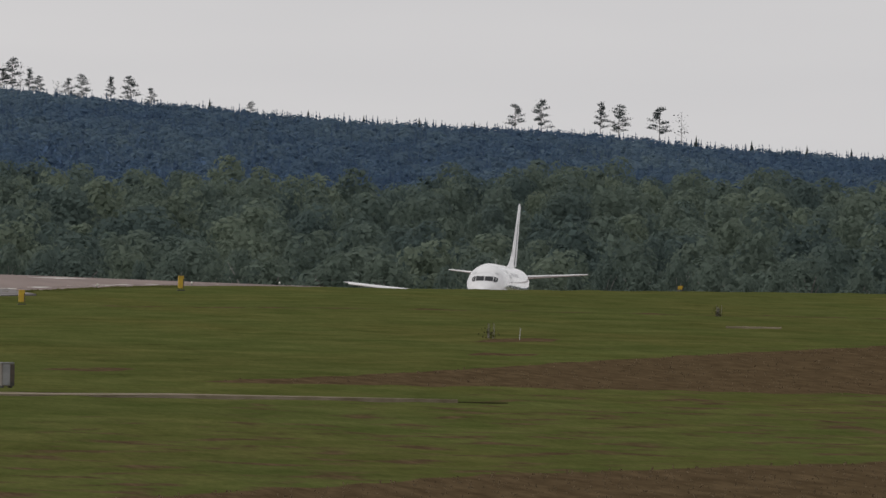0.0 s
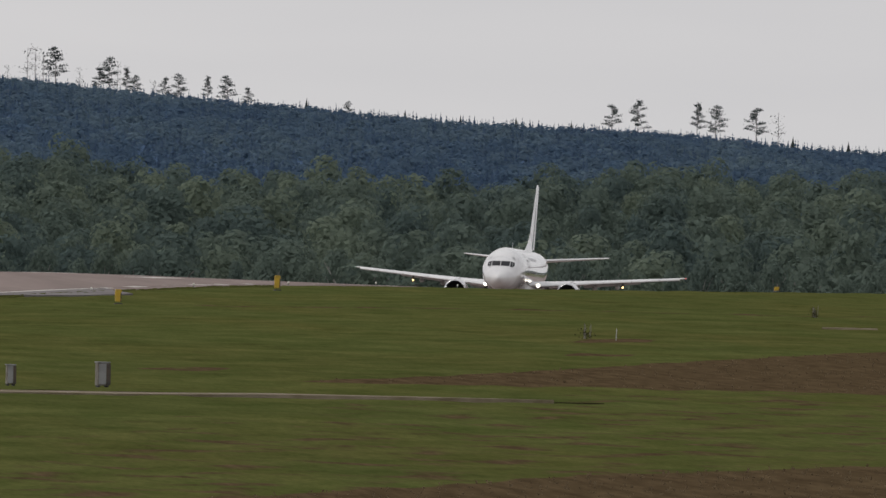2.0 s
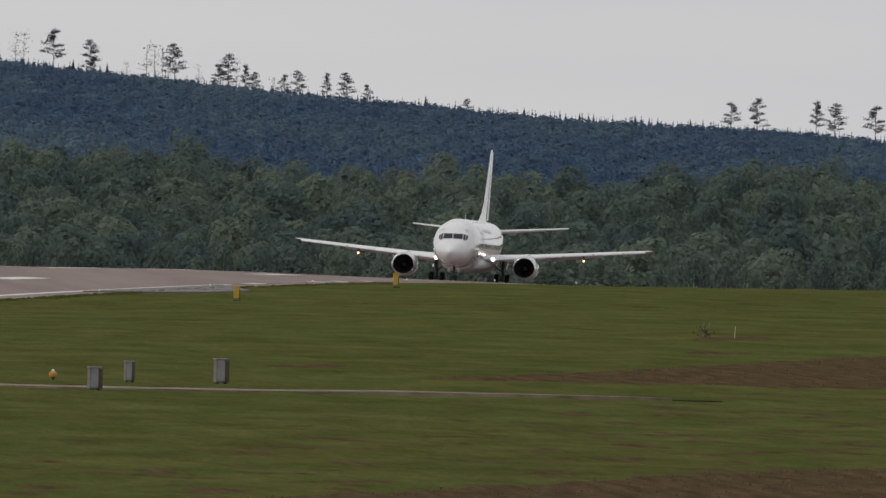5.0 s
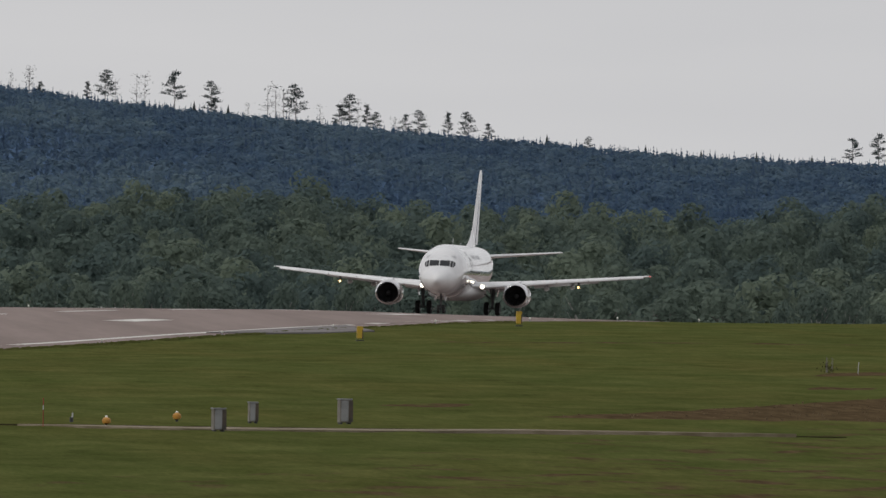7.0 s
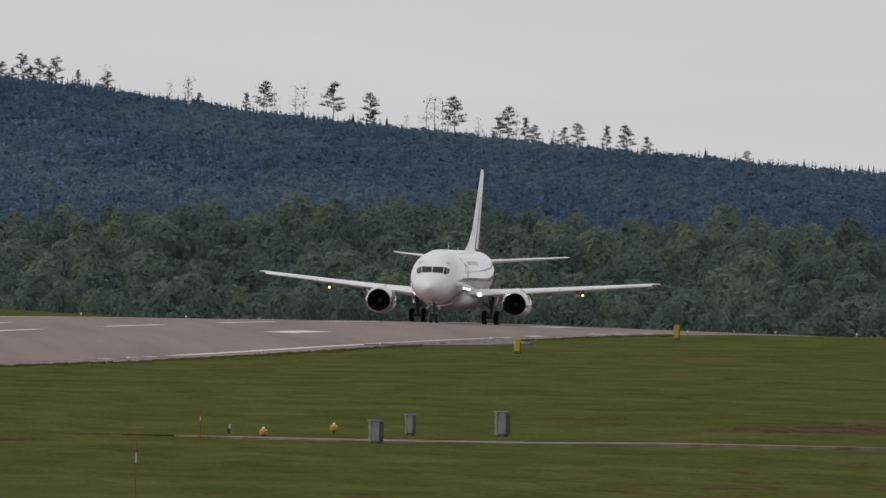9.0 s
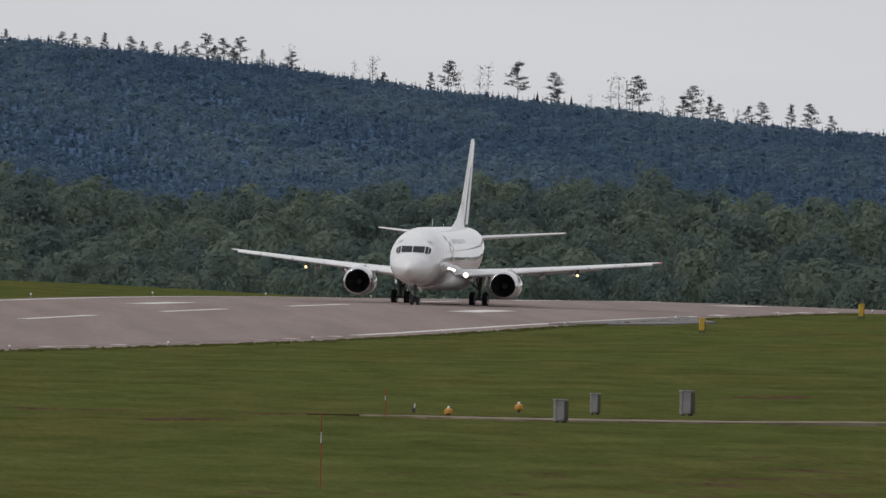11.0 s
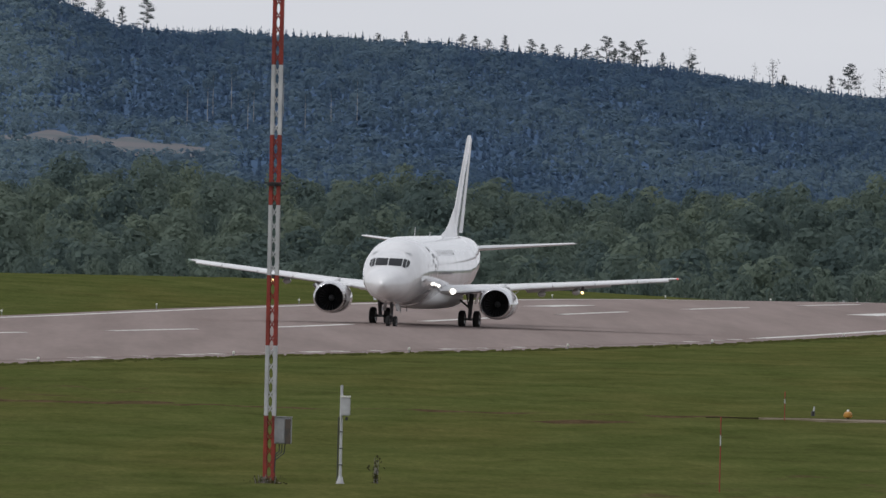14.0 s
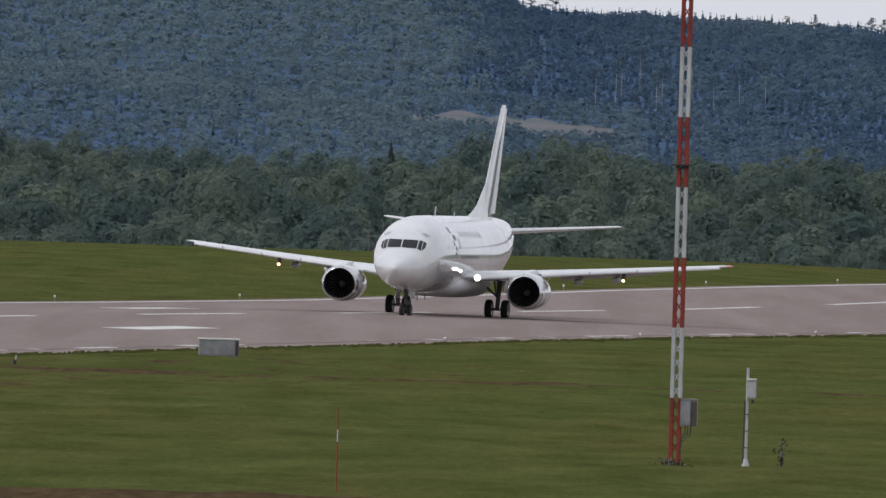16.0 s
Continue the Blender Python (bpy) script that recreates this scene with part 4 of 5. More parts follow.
def bare_tree(k, h):
    """A dead, nearly leafless tree."""
    tree = new("dead_tree")
    g = random.Random(k)
    lean = g.uniform(-0.05, 0.05)
    bm = rod(bmesh.new(), (0, 0, -0.8), (lean * h, 0, h), h * 0.009, h * 0.003, 6)
    for i in range(15):
        f = g.uniform(0.35, 0.98)
        a, r = g.uniform(0, 6.3), h * g.uniform(0.07, 0.2) * (1.15 - 0.5 * f)
        p = (lean * h * f, 0, h * f)
        q = (p[0] + r * math.cos(a), r * math.sin(a), p[2] + h * g.uniform(0.0, 0.1))
        rod(bm, p, q, h * 0.0042, h * 0.0016, 4)
        for _ in range(2):
            t = (q[0] + h * g.uniform(-0.05, 0.05), q[1] + h * g.uniform(-0.05, 0.05), q[2] + h * g.uniform(0.0, 0.06))
            rod(bm, q, t, h * 0.0024, h * 0.001, 3)
    part("trunk", bm, BARK, tree, "bare grey branches")
    n = 26
    gg = np.random.default_rng(k)
    c = np.stack([gg.normal(0, 0.09, n) * h + lean * h * 0.8, gg.normal(0, 0.09, n) * h, h * gg.uniform(0.55, 1.0, n)], 1)
    nr = gg.normal(size=(n, 3))
    nr /= np.linalg.norm(nr, axis=1, keepdims=True)
    ob = new("sparse_crown", crown_mesh("sparse_crown", quads(c, nr, gg.uniform(0.012, 0.03, n) * h, gg.uniform(0, 6, n)), PINE))
    ob.parent = tree
    return tagged(tree, "thin half-dead tree with sparse branches on the ridge", "tree", "bare trees on the ridge")


def ridge_spruce(k):
    tree = new("spruce_tree")
    part("trunk", rod(bmesh.new(), (0, 0, -0.6), (0, 0, 5.6), 0.09, 0.03, 6), BARK, tree)
    ob = new("crown", crown_mesh("crown", set_down(crown_spruce(50 + k, 13, 9), 0, 0, 0.3, 2.7, 6.0, 0), PINE))
    ob.parent = tree
    return tagged(tree, "dark pointed spruce standing above its neighbours", "tree", "spruces on the ridge")


PINES = [pine_tree(0, 8.6, 4.6), pine_tree(1, 8.6, 5.0), pine_tree(2, 8.6, 3.6), pine_tree(3, 8.6, 5.6)]
BARES = [bare_tree(11, 8.6), bare_tree(12, 8.6), bare_tree(13, 8.6)]
SPRUCES = [ridge_spruce(0), ridge_spruce(1)]
# bearing in hundredths of a degree, height over the canopy in metres, kind
RIDGE = "421 4 p,428 5 p,444 5.2 p,449 5.2 p,460 5.6 p,466 5.2 b,28.6 4.6 p,22 2.6 p,16 2.6 p,10 2.4 p,4 2.6 p,365 1.2 s,380 1 s,395 1.2 s,410 1 s,470 1.6 s,485 1.6 s,500 1.4 s,512 1.4 s,198.2 3.5 b,200.8 1.7 s,213.8 2.3 p,218.7 4.8 p,221.4 3.6 b,227.2 5.0 b,229.4 5.0 b,237.5 6.2 p,242.8 1.7 s,247.4 5.0 p,248.2 1.9 p,252.0 1.7 s,257.3 1.9 b,262.7 5.5 b,264.8 5.6 b,267.1 5.0 b,270.3 5.9 p,276.9 3.0 b,282.1 3.2 p,284.8 5.2 p,287.1 4.0 b,289.4 3.5 p,291.7 2.3 p,297.1 1.9 b,300.1 2.5 p,303.6 3.4 p,311.6 3.4 p,316.9 3.8 p,322.3 2.1 p,338.3 1.7 s,349.5 1.3 p,98.8 1.3 p,110.3 1.1 s,113.8 1.5 p,117.5 1.5 p,121.0 1.1 p,125.6 2.1 p,129.4 1.2 s,132.9 1.9 p,135.8 1.3 p,140.1 1.4 p,144.7 1.1 p,147.4 2.0 p,150.5 1.1 p,153.1 3.8 p,155.3 1.8 p,157.9 3.2 p,160.4 1.8 p,162.2 3.8 p,168.3 1.9 p,175.5 3.8 b,176.1 2.3 p,193.2 2.4 b,198.1 4.0 b,201.2 1.3 p,77.4 1.1 s,85.1 1.0 s,91.2 0.7 p"
count = {"p": 0, "b": 0, "s": 0}
first = {"p": PINES, "b": BARES, "s": SPRUCES}
for item in RIDGE.split(","):
    a, over, kind = item.split()
    az, over = float(a) / 100, float(over) * (1.0 if kind == "s" else 1.2) + (0.0 if kind == "s" else 0.4)
    pool = first[kind]
    i = count[kind]
    count[kind] += 1
    src = pool[i % len(pool)]
    full = {"p": 8.6, "b": 8.6, "s": 6.2}[kind]
    canopy = 10 + 4640 * math.tan(radians(skyline(az)))
    x, y, z = polar(az, 4640)
    z -= 1.4
    k = max(0.55, min(1.6, (canopy + over - z) / full))
    base = canopy + over - full * k
    m = pose(x, y, min(z, base + 0.3), 0, 0, 47 * i)
    if i < len(pool):
        src.matrix_basis = m
        src.scale = (k * (1.15 if kind == "s" else 1), k * (1.15 if kind == "s" else 1), k)
    else:
        t = copy_thing(src, m)
        t.scale = (k * (1.15 if kind == "s" else 1), k * (1.15 if kind == "s" else 1), k)

# tall trunks on the hill's shaded flank, a dark spruce and a dead birch over the belt
tall = tagged(new("tall_pine"), "slender pine with a long pale bare trunk", "tree", "pale-trunked pines on the hillside")
part("trunk", rod(bmesh.new(), (0, 0, -0.5), (0.1, 0, 9.0), 0.075, 0.04, 6), BIRCH, tall, "long pale trunk")
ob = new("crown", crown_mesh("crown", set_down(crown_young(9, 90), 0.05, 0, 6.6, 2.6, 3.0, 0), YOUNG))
ob.parent = tall
for i, a in enumerate((40, 45.5, 47, 52, 56.5, 58, 63.5, 66, 72, 79, 86)):
    x, y, z = polar(a / 100, 3935 + 17 * (i % 4))
    m = pose(x, y, z, 0, 0, 60 * i)
    one = tall if i == 0 else copy_thing(tall, m)
    one.matrix_basis = m
    one.scale = (1, 1, 0.85 + 0.09 * (i % 4))
x, y, z = polar(-0.148, 3270)
lone = copy_thing(SPRUCES[0], pose(x, y, z + 2.0))
lone.scale = (1.5, 1.5, 1.35)
lone["label"] = "dark spruce rising out of the broadleaf wood"
x, y, z = polar(-0.2, 2405)
dead = copy_thing(BARES[0], pose(x, y, z + 0.2))
dead["label"] = "dead pale birch before the wood's edge"

# ---- things on the airfield ----
RED = material("signal_red_paint", (0.27, 0.030, 0.018), 0.6, second=(0.17, 0.024, 0.016), scale=1.2, spread=0.12)
WHITE = material("weathered_white_paint", (0.52, 0.52, 0.53), 0.6, second=(0.40, 0.40, 0.41), scale=1.2, spread=0.08)
GREY_STEEL = material("galvanised_steel", (0.26, 0.26, 0.265), 0.55, second=(0.20, 0.20, 0.205), scale=2.5, spread=0.08)
CABINET = material("grey_cabinet", (0.20, 0.185, 0.165), 0.7, second=(0.14, 0.12, 0.10), scale=2.0, spread=0.1)
# Dark brown that paints the shaded right sides of boxes, cabinets and markers.
DARK_BROWN = material("dark_brown_shade", (0.085, 0.065, 0.05), 0.8, second=(0.05, 0.045, 0.04), scale=2.0, spread=0.15)
YELLOW = material("marker_yellow", (0.50, 0.33, 0.03), 0.6, second=(0.36, 0.24, 0.03), scale=2.0, spread=0.1)
ORANGE = material("lamp_yellow", (0.46, 0.22, 0.03), 0.5, second=(0.36, 0.17, 0.03), scale=3.0, spread=0.1)
PALE = material("frosted_glass", (0.75, 0.74, 0.68), 0.3, spread=0.05, scale=3)
BLACK = material("black_plastic", (0.03, 0.03, 0.032), 0.6, spread=0.1, scale=4)
WEED = leaf_material("weed_leaves", (0.055, 0.056, 0.025), (0.085, 0.082, 0.036), 0.7)


def stand(ob, x, y, turn=0.0, sink=0.05):
    """Puts a thing on the ground."""
    ob.matrix_basis = pose(x, y, height(x, y) - sink, 0, 0, turn)
    return ob


def lattice_mast():
    mast = tagged(new("lattice_mast"), "tall red and white banded steel lattice mast on the grass", "mast")
    n, total = 7, 14.7
    seg = total / n
    w0, w1 = 0.122, 0.108

    def corner(z, i):
        w = w0 + (w1 - w0) * z / total
        return [(-w, -w, z), (w, -w, z), (w, w, z), (-w, w, z)][i % 4]

    for s in range(n):
        z0, z1 = s * seg, (s + 1) * seg
        bm = bmesh.new()
        for i in range(4):
            a, b = Vector(corner(z0, i)), Vector(corner(z1, i))
            block(bm, *((a + b) / 2), 0.108, 0.05, z1 - z0, 0.008)
        section = part("mast_section", bm, RED if s % 2 == 0 else WHITE, mast, "red painted lattice section" if s % 2 == 0 else "white painted lattice section")
        steps = 5
        bm = bmesh.new()
        for i in range(4):
            for k in range(steps):
                za, zb = z0 + seg * k / steps, z0 + seg * (k + 1) / steps
                rod(bm, corner(za, i + k % 2), corner(zb, i + (k + 1) % 2), 0.010, n=5)
                rod(bm, corner(za, i + 1 + k % 2 if k % 2 == 0 else i), corner(zb, i if k % 2 == 0 else i + 1), 0.010, n=5)
        part("bracing", bm, RED if s % 2 == 0 else WHITE, section)
    bm = block(bmesh.new(), 0, 0, 9.06, 0.60, 0.5, 0.05, 0.01)
    block(bm, 0, 0, 9.0, 0.42, 0.42, 0.04, 0.008)
    part("bracket", bm, BLACK, mast, "dark clamp bracket")
    part("head_plate", block(bmesh.new(), 0, 0, 14.80, 0.60, 0.5, 0.18, 0.015), RED, mast, "red head plate")
    pole = part("pole", rod(bmesh.new(), (-0.02, 0, 14.85), (-0.02, 0, 15.75), 0.05), CABINET, mast)
    bm = lathe(bmesh.new(), [(0.0, 0.09), (0.14, 0.11), (0.2, 0.08), (0.36, 0.13), (0.40, 0.12)], 14, "X", (0.03, 0, 15.32), caps=True)
    part("siren", bm, CABINET, pole, "grey horn-shaped instrument")
    part("pole_cap", block(bmesh.new(), -0.02, 0, 15.45, 0.18, 0.18, 0.5, 0.02), DARK_BROWN, pole)
    box = part("control_box", block(bmesh.new(), 0.41, -0.12, 1.66, 0.50, 0.32, 0.78, 0.015), GREY_STEEL, mast, "grey steel control box")
    part("box_door", block(bmesh.new(), 0.33, -0.29, 1.66, 0.27, 0.02, 0.72, 0.006), GREY_STEEL, box)
    part("box_side", block(bmesh.new(), 0.57, -0.29, 1.64, 0.17, 0.03, 0.74, 0.006), DARK_BROWN, box)
    part("box_lid", block(bmesh.new(), 0.41, -0.12, 2.07, 0.54, 0.36, 0.03, 0.006), GREY_STEEL, box)
    for i in range(3):
        bm = bmesh.new()
        pts = [(0.30 + 0.09 * i, -0.1, 1.28), (0.31 + 0.07 * i, -0.12, 1.05 - 0.03 * i), (0.2, -0.15, 0.95 - 0.08 * i), (0.17, -0.17, 0.4)]
        for a, b in zip(pts, pts[1:]):
            rod(bm, a, b, 0.016, n=5)
        part("cable", bm, BLACK, box)
    part("foundation", block(bmesh.new(), 0, 0, 0.03, 0.7, 0.7, 0.16, 0.02), CONCRETE, mast)
    return stand(mast, 7.1, 633.9, -6)


def instrument_post():
    post = tagged(new("instrument_post"), "thin white instrument post with a small white box", "post")
    part("pole", rod(bmesh.new(), (0, 0, -0.1), (0, 0, 3.0), 0.05, 0.042, 10), WHITE, post)
    part("foot", rod(bmesh.new(), (0, 0, 0), (0, 0, 0.25), 0.13, 0.07, 10), WHITE, post)
    box = part("sensor_box", block(bmesh.new(), 0.12, -0.08, 2.36, 0.29, 0.2, 0.55, 0.03), WHITE, post, "white sensor box")
    part("box_cap", block(bmesh.new(), 0.12, -0.08, 2.66, 0.32, 0.24, 0.05, 0.015), PALE, box)
    part("cable", rod(bmesh.new(), (-0.09, -0.03, 0.1), (-0.08, -0.03, 2.05), 0.018, n=5), BLACK, post)
    part("gland", block(bmesh.new(), 0.16, -0.1, 2.0, 0.08, 0.06, 0.1, 0.01), BLACK, box)
    for z in (0.6, 1.1, 1.6):
        part("clip", lathe(bmesh.new(), [(-0.015, 0.075), (0.015, 0.075)], 10, "Z", (0, 0, z)), BLACK, post)
    return stand(post, 9.3, 638.7)


def snow_stake(h, faded=False):
    stake = tagged(new("snow_stake"), "thin orange-red snow stake with a white band", "stake", "snow stakes in the grass")
    for z0, z1, m in ((-0.1, h * 0.62, RED), (h * 0.62, h * 0.76, WHITE), (h * 0.76, h, RED)):
        part("stake_band", rod(bmesh.new(), (0, 0, z0), (0, 0, z1), 0.018, n=7), m, stake)
    return stake


def concrete_cabinet(w, d, h):
    cab = tagged(new("service_cabinet"), "weathered grey service cabinet with a painted shaded side, on short feet beside the track", "cabinet", "service cabinets")
    body = part("body", block(bmesh.new(), 0, 0, h / 2 + 0.07, w, d, h - 0.1, 0.015), CABINET, cab)
    part("lid", block(bmesh.new(), 0, 0, h + 0.02, w + 0.06, d + 0.06, 0.05, 0.012), GREY_STEEL, cab)
    part("door", block(bmesh.new(), -w * 0.12, -d / 2 - 0.008, h / 2 + 0.07, w * 0.62, 0.02, h * 0.8, 0.006), GREY_STEEL, body)
    # dark strip on the front, painting the cabinet's shaded side
    part("stained_side", block(bmesh.new(), w / 2 - w * 0.09, -d / 2 - 0.01, h / 2 + 0.05, w * 0.34, 0.024, h * 0.82, 0.006), DARK_BROWN, body)
    for i in (-1, 1):
        part("foot", block(bmesh.new(), i * w * 0.36, 0, 0.05, 0.08, d * 0.9, 0.16, 0.01), BLACK, cab)
    return cab


def field_light(big=True):
    lamp = tagged(new("approach_light"), "small yellow dome light on a short stem", "lamp", "yellow lights by the track")
    part("stem", rod(bmesh.new(), (0, 0, -0.1), (0, 0, 0.2), 0.05, n=8), BLACK, lamp)
    part("dome", lathe(bmesh.new(), [(0.14, 0.06), (0.17, 0.15), (0.26, 0.175), (0.35, 0.15), (0.40, 0.07)], 16, "Z", caps=True), ORANGE, lamp)
    part("lens", lathe(bmesh.new(), [(0.39, 0.05), (0.43, 0.055), (0.47, 0.03), (0.48, 0.005)], 12, "Z", caps=True), PALE, lamp, "pale glass lens")
    return lamp


def edge_light():
    lamp = tagged(new("runway_edge_light"), "small white runway edge light on a thin stem", "lamp", "runway edge lights")
    part("stem", rod(bmesh.new(), (0, 0, -0.15), (0, 0, 0.26), 0.03, n=6), GREY_STEEL, lamp)
    part("lens", lathe(bmesh.new(), [(0.24, 0.045), (0.28, 0.065), (0.34, 0.06), (0.38, 0.02)], 10, "Z", caps=True), PALE, lamp, "clear glass lens")
    return lamp


def yellow_marker(h):
    mk = tagged(new("taxiway_marker"), "upright yellow marker box on a grey foot beside the runway", "marker", "yellow markers")
    part("panel", block(bmesh.new(), 0, 0, h / 2 + 0.1, 0.36, 0.3, h - 0.2, 0.03), YELLOW, mk)
    part("cap", block(bmesh.new(), 0, 0, h - 0.02, 0.32, 0.26, 0.08, 0.02), YELLOW, mk)
    part("foot", block(bmesh.new(), 0, 0, 0.05, 0.46, 0.4, 0.12, 0.015), BLACK, mk)
    # narrow dark strip painting the marker's shaded right side
    part("band", block(bmesh.new(), 0.14, -0.155, h * 0.5, 0.06, 0.01, h * 0.6, 0.003), DARK_BROWN, mk)
    return mk


def weeds(x, y, n, h, w, seed, label):
    g = np.random.default_rng(seed)
    c = np.stack([g.normal(0, w, n), g.normal(0, w, n), g.uniform(0.02, h, n) * g.uniform(0.4, 1, n)], 1)
    nr = g.normal(size=(n, 3)) * [1, 1, 0.3]
    nr /= np.linalg.norm(nr, axis=1, keepdims=True)
    ob = tagged(new("weed_clump"), label, "plant", "weeds in the grass")
    bm = bmesh.new()
    for i in range(max(3, n // 12)):
        a = (g.normal(0, w * 0.6), g.normal(0, w * 0.6))
        rod(bm, (a[0], a[1], -0.1), (a[0] * 1.3, a[1] * 1.3, h * g.uniform(0.6, 1.0)), 0.02, 0.008, 4)
    part("stems", bm, BARK, ob)
    leaves = new("leaves", crown_mesh("leaves", quads(c, nr, g.uniform(0.03, 0.075, n) * max(0.6, h), g.uniform(0, 6, n)), WEED))
    leaves.parent = ob
    return stand(ob, x, y)


lattice_mast()
instrument_post()
stand(snow_stake(2.3), -2.7, 572.3)
stand(snow_stake(2.3), 20.7, 637.2)
stand(snow_stake(1.2), 28.8, 811.6)
stand(concrete_cabinet(0.45, 0.40, 0.92), 35.3, 806.6, 14)
stand(concrete_cabinet(0.33, 0.34, 0.86), 37.9, 835.0, 10)
stand(concrete_cabinet(0.48, 0.42, 1.02), 41.6, 836.5, 14)
stand(field_light(), 31.5, 818.7)
stand(field_light(), 35.0, 837.3)
small = tagged(new("marker_peg"), "short dark marker peg with a white top", "marker")
part("peg", rod(bmesh.new(), (0, 0, -0.05), (0, 0, 0.24), 0.07, n=8), BLACK, small)
part("tip", rod(bmesh.new(), (0.03, 0, 0.2), (0.05, 0, 0.42), 0.035, n=6), WHITE, small)
stand(small, 30.6, 831.0)
stand(copy_thing(small, pose(0, 0, 0)), -16.8, 838.0)
stand(yellow_marker(0.92), 64.3, 1275.8, 8)
stand(yellow_marker(1.02), 81.1, 1400.3, 8)
stand(yellow_marker(0.45), 125.5, 1538.0, 8)

cab = tagged(new("equipment_box"), "low pale grey equipment box beside the runway edge", "box")
body = part("body", block(bmesh.new(), 0, 0, 0.37, 1.66, 0.7, 0.72, 0.02), GREY_STEEL, cab)
part("lid", block(bmesh.new(), 0, 0, 0.755, 1.72, 0.76, 0.06, 0.012), PALE, cab, "pale lid")
for i in (-1, 1):
    part("panel", block(bmesh.new(), i * 0.4, -0.355, 0.38, 0.7, 0.02, 0.56, 0.006), GREY_STEEL, body)
part("end_panel", block(bmesh.new(), 0.74, -0.36, 0.38, 0.14, 0.03, 0.62, 0.006), DARK_BROWN, body)
stand(cab, -9.3, 890.5, 4)

lights = edge_light()
spots = [(v, u) for v, u0 in ((RW + 24.9, 901), (RW - 25.4, 1012)) for u in [u0 + 55.0 * i for i in range(13)]]
for i, (v, u) in enumerate(spots):
    x, y = to_xy(u, v)
    ob = lights if i == 0 else copy_thing(lights, pose(0, 0, 0))
    stand(ob, x, y)

weeds(105.0, 1258.8, 170, 0.75, 0.14, 1, "dark upright weed clump in the grass")
weeds(78.9, 1087.0, 80, 0.9, 0.22, 2, "tall straggling weeds in the grass")
weeds(10.4, 641.0, 60, 0.9, 0.08, 3, "thin leggy weed beside the post")
weeds(7.05, 633.2, 260, 0.34, 0.24, 4, "grass tuft round the mast's foot")
peg = tagged(new("survey_peg"), "thin white survey peg in the grass", "stake")
part("peg", rod(bmesh.new(), (0, 0, -0.1), (0.04, 0, 0.65), 0.018, n=6), WHITE, peg)
stand(peg, 80.3, 1085.0)

# the service track
verts, faces = [], []
line = [(28.0, 817, 0.5), (30.5, 815.5, 3.5), (33.7, 813, 6), (41, 814.5, 6), (47.0, 816.5, 4), (53, 816, 2.2), (58, 815.5, 0.4)]
xs = np.linspace(28.0, 58, 60)
for x in xs:
    y, w = (float(np.interp(x, [p[0] for p in line], [p[k] for p in line])) for k in (1, 2))
    for k in (-1, 1):
        yy = y + k * w * 0.5
        verts.append((x, yy, height(x, yy) + 0.07 + 0.06 * smooth(42, 48, x)))
n = len(verts)
verts += [(x, y, z - 0.25) for x, y, z in verts]
for i in range(len(xs) - 1):
    a = 2 * i
    faces += [(a, a + 2, a + 3, a + 1), (a, n + a, n + a + 2, a + 2), (a + 1, a + 3, n + a + 3, n + a + 1)]
me = bpy.data.meshes.new("service_track")
me.from_pydata(verts, [], faces)
me.materials.append(CONCRETE)
tagged(new("service_track", me), "narrow pale gravel service track across the grass", "track", kind="structure")


# the low turf lip added behind the track, coloured dark for the edge's shadow
TURF_SHADE = material("shadow_line_turf", (0.030, 0.028, 0.014), 0.95, second=(0.045, 0.042, 0.020), scale=0.8, spread=0.2, spec=0.0)
bm = bmesh.new()
rings = []
for x in np.linspace(26.0, 60, 90):
    y, w = (float(np.interp(x, [p[0] for p in line], [p[k] for p in line])) for k in (1, 2))
    y += w * 0.5 + 0.3
    z = height(x, y) + 0.02
    h = 0.055 * smooth(25, 31, x) * smooth(57, 46, x) * (0.8 + 0.5 * noise.noise((x * 0.9, 0, 0))) + 0.012
    rings.append([(x, y, z - 0.2), (x, y + 0.05, z + h), (x, y + 1.2, z + h * 0.9), (x, y + 2.4, z - 0.2)])
loft(bm, rings)
verge = part("track_verge", bm, TURF_SHADE, None)
tagged(verge, "added turf lip along the service track, dark as its edge's shadow line", "verge", kind="structure")
corners = [(4.79, 1183), (4.84, 1184.5), (4.94, 1183), (4.94, 1181), (4.84, 1182), (4.79, 1182)]
slab("field_path", [to_uv(d * math.sin(radians(a)), d * math.cos(radians(a))) for a, d in corners], 0.10, CONCRETE, "short pale stretch of a path in the grass")

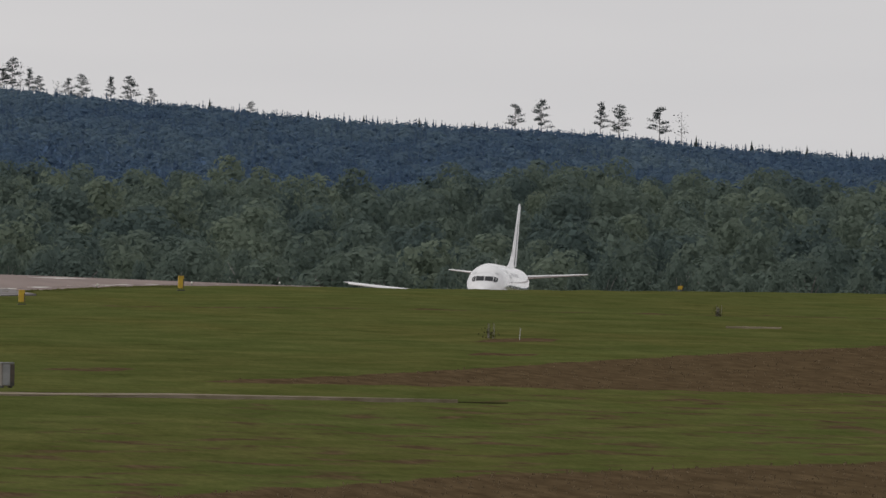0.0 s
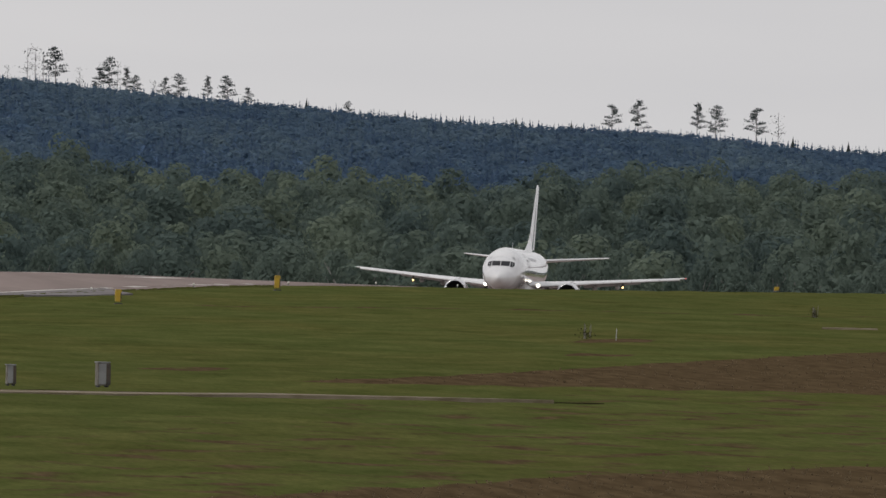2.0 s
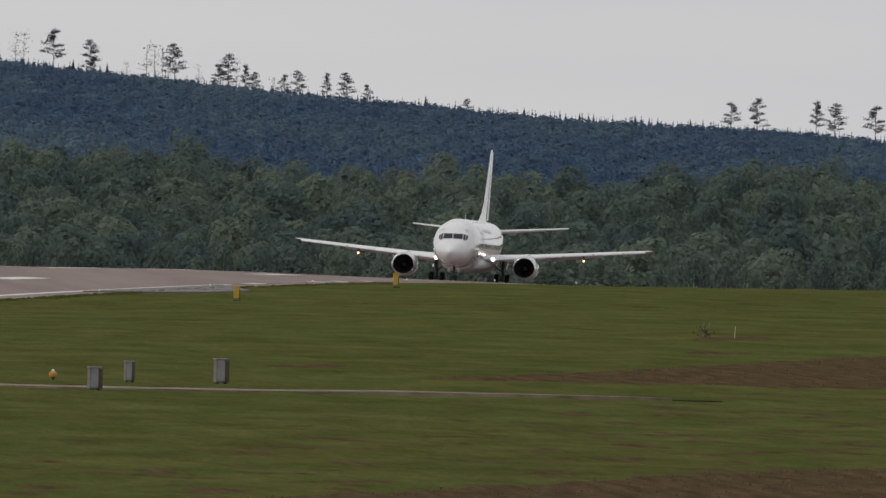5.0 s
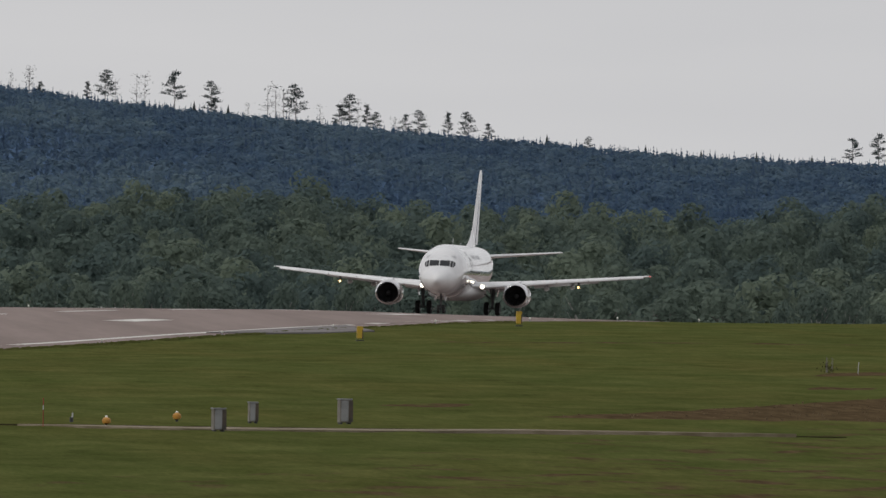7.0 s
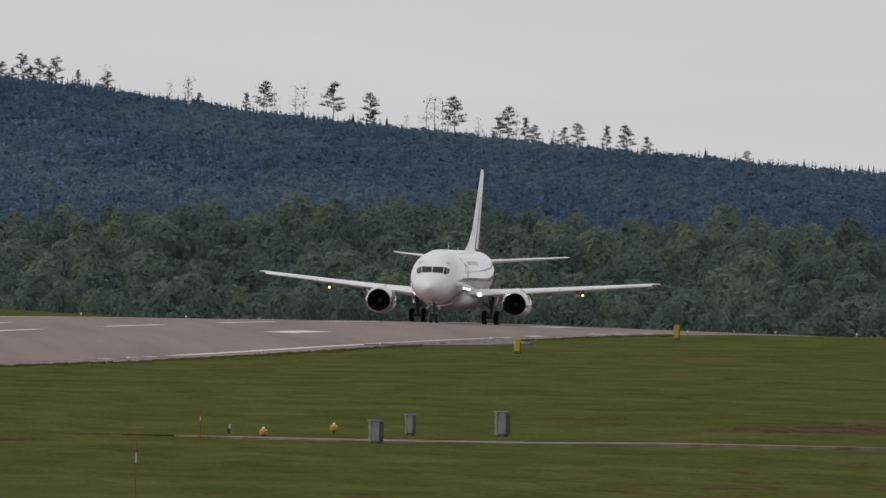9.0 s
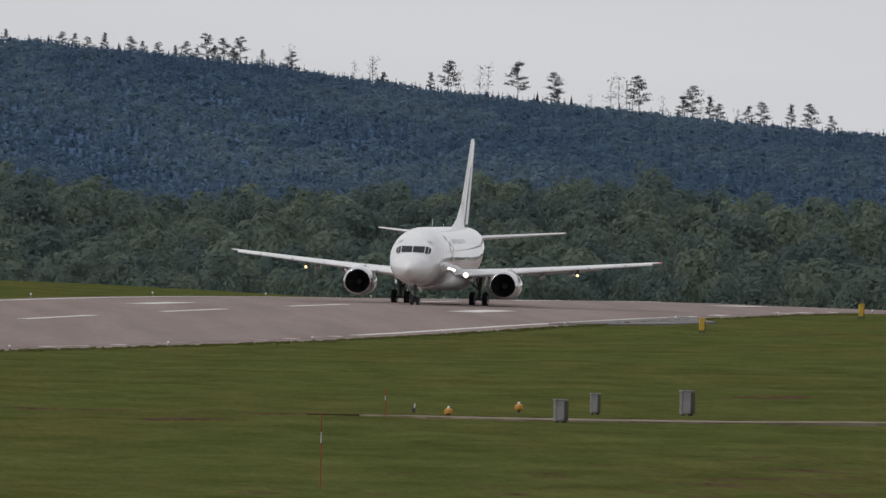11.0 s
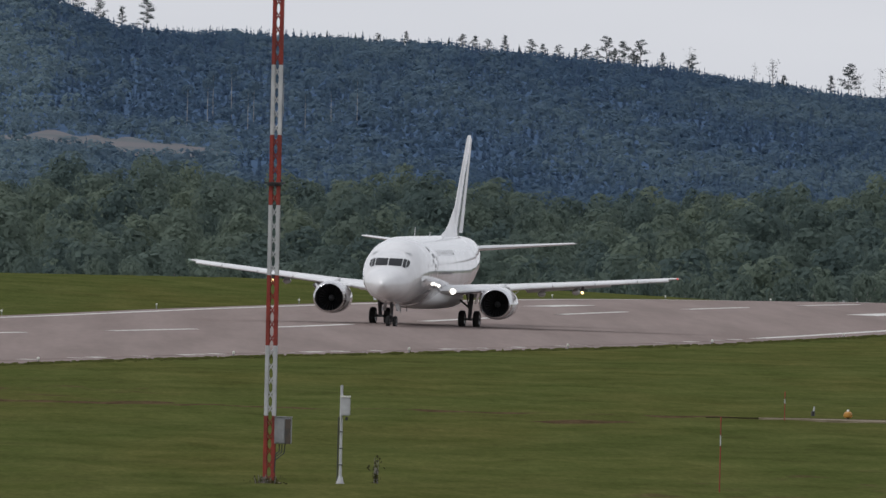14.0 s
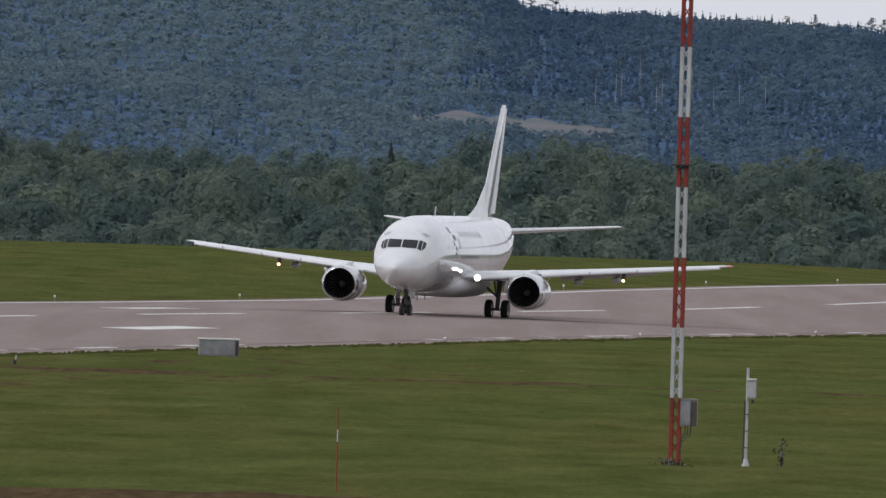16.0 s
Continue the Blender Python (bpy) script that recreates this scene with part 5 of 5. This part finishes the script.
# dry stalks standing in the heath
g = np.random.default_rng(21)
cells = []
while len(cells) < 2400:
    if len(cells) % 2:
        u, v = g.uniform(868, 1090), g.uniform(90, 124)
    else:
        u, v = g.uniform(560, 715), g.uniform(112, 142)
    x, y = to_xy(u, v)
    if heath(x, y) < 0.45:
        continue
    z = height(x, y)
    h, w, lean = g.uniform(0.03, 0.08), g.uniform(0.01, 0.03), g.normal(0, 0.03)
    cells.append((np.array([(x - w, y, z - 0.05), (x + w, y, z - 0.05), (x + lean + w * 1.6, y + 0.02, z + h), (x + lean - w * 1.6, y - 0.02, z + h)]), g.uniform(0, 1)))
STALK = leaf_material("dry_stalks", (0.135, 0.100, 0.060), (0.20, 0.15, 0.09), 0.85)
stuff_mesh("heather_stalks", cells, STALK, "dry brown heather stalks in the heath patches", "plants")

for i, (u, v) in enumerate(((1618, -30), (1626, -30), (1645, -29))):
    board = tagged(new("marker_board"), "small pale marker board on a post beyond the runway", "sign", "marker boards")
    part("post", rod(bmesh.new(), (0, 0, -0.1), (0, 0, 0.5), 0.03, n=6), GREY_STEEL, board)
    part("board", block(bmesh.new(), 0, -0.03, 0.42, 0.14, 0.03, 0.22, 0.006), WHITE, board)
    stand(board, *to_xy(u, v))

# ragged grass along the runway's edge
g = np.random.default_rng(33)
cells = []
for i in range(2600):
    u, v = g.uniform(820, 1440), RW + 24.6 + abs(g.normal(0, 0.5))
    h, w = g.uniform(0.03, 0.13), g.uniform(0.06, 0.25)
    x, y = to_xy(u, v)
    z = height(x, y)
    cells.append((np.array([(x - w, y, z - 0.1), (x + w, y, z - 0.1), (x + w * g.uniform(0.1, 0.9), y + 0.03, z + h), (x - w * g.uniform(0.1, 0.9), y - 0.03, z + h * g.uniform(0.6, 1))]), g.uniform(0, 0.7)))
TUFT = leaf_material("grass_tufts", (0.095, 0.108, 0.032), (0.15, 0.15, 0.052), 0.9)
stuff_mesh("grass_tufts", cells, TUFT, "longer green grass tufts along the runway edge", "grass")



def motions():
    """The jet's take-off roll."""
    rows = []
    for t, u in ROLL:
        x, y = to_xy(u, 0.0)
        rise = (surf(u - 6, 0.0) - surf(u + 6, 0.0)) / 12
        rows.append((t, pose(x, y, surf(u, 0.0) - 0.06 + float(np.interp(t, [0, 3, 4, 6.3, 7.5, 8.2, 10.5, 12, 14], [0.0, 0.10, 0.14, 0.16, 0.14, 0.11, -0.06, -0.03, 0.0])), float(np.interp(t, [0, 3, 10.5, 14], [-1.0, -0.7, -0.7, -1.0])), -math.degrees(math.atan(rise)), HEADING + float(np.interp(t, [0, 2, 4, 7, 10, 12, 16], [0, 0.1, 0.5, 0.9, 0.4, 0.1, 0])))))
    walk(jet, rows)


motions()
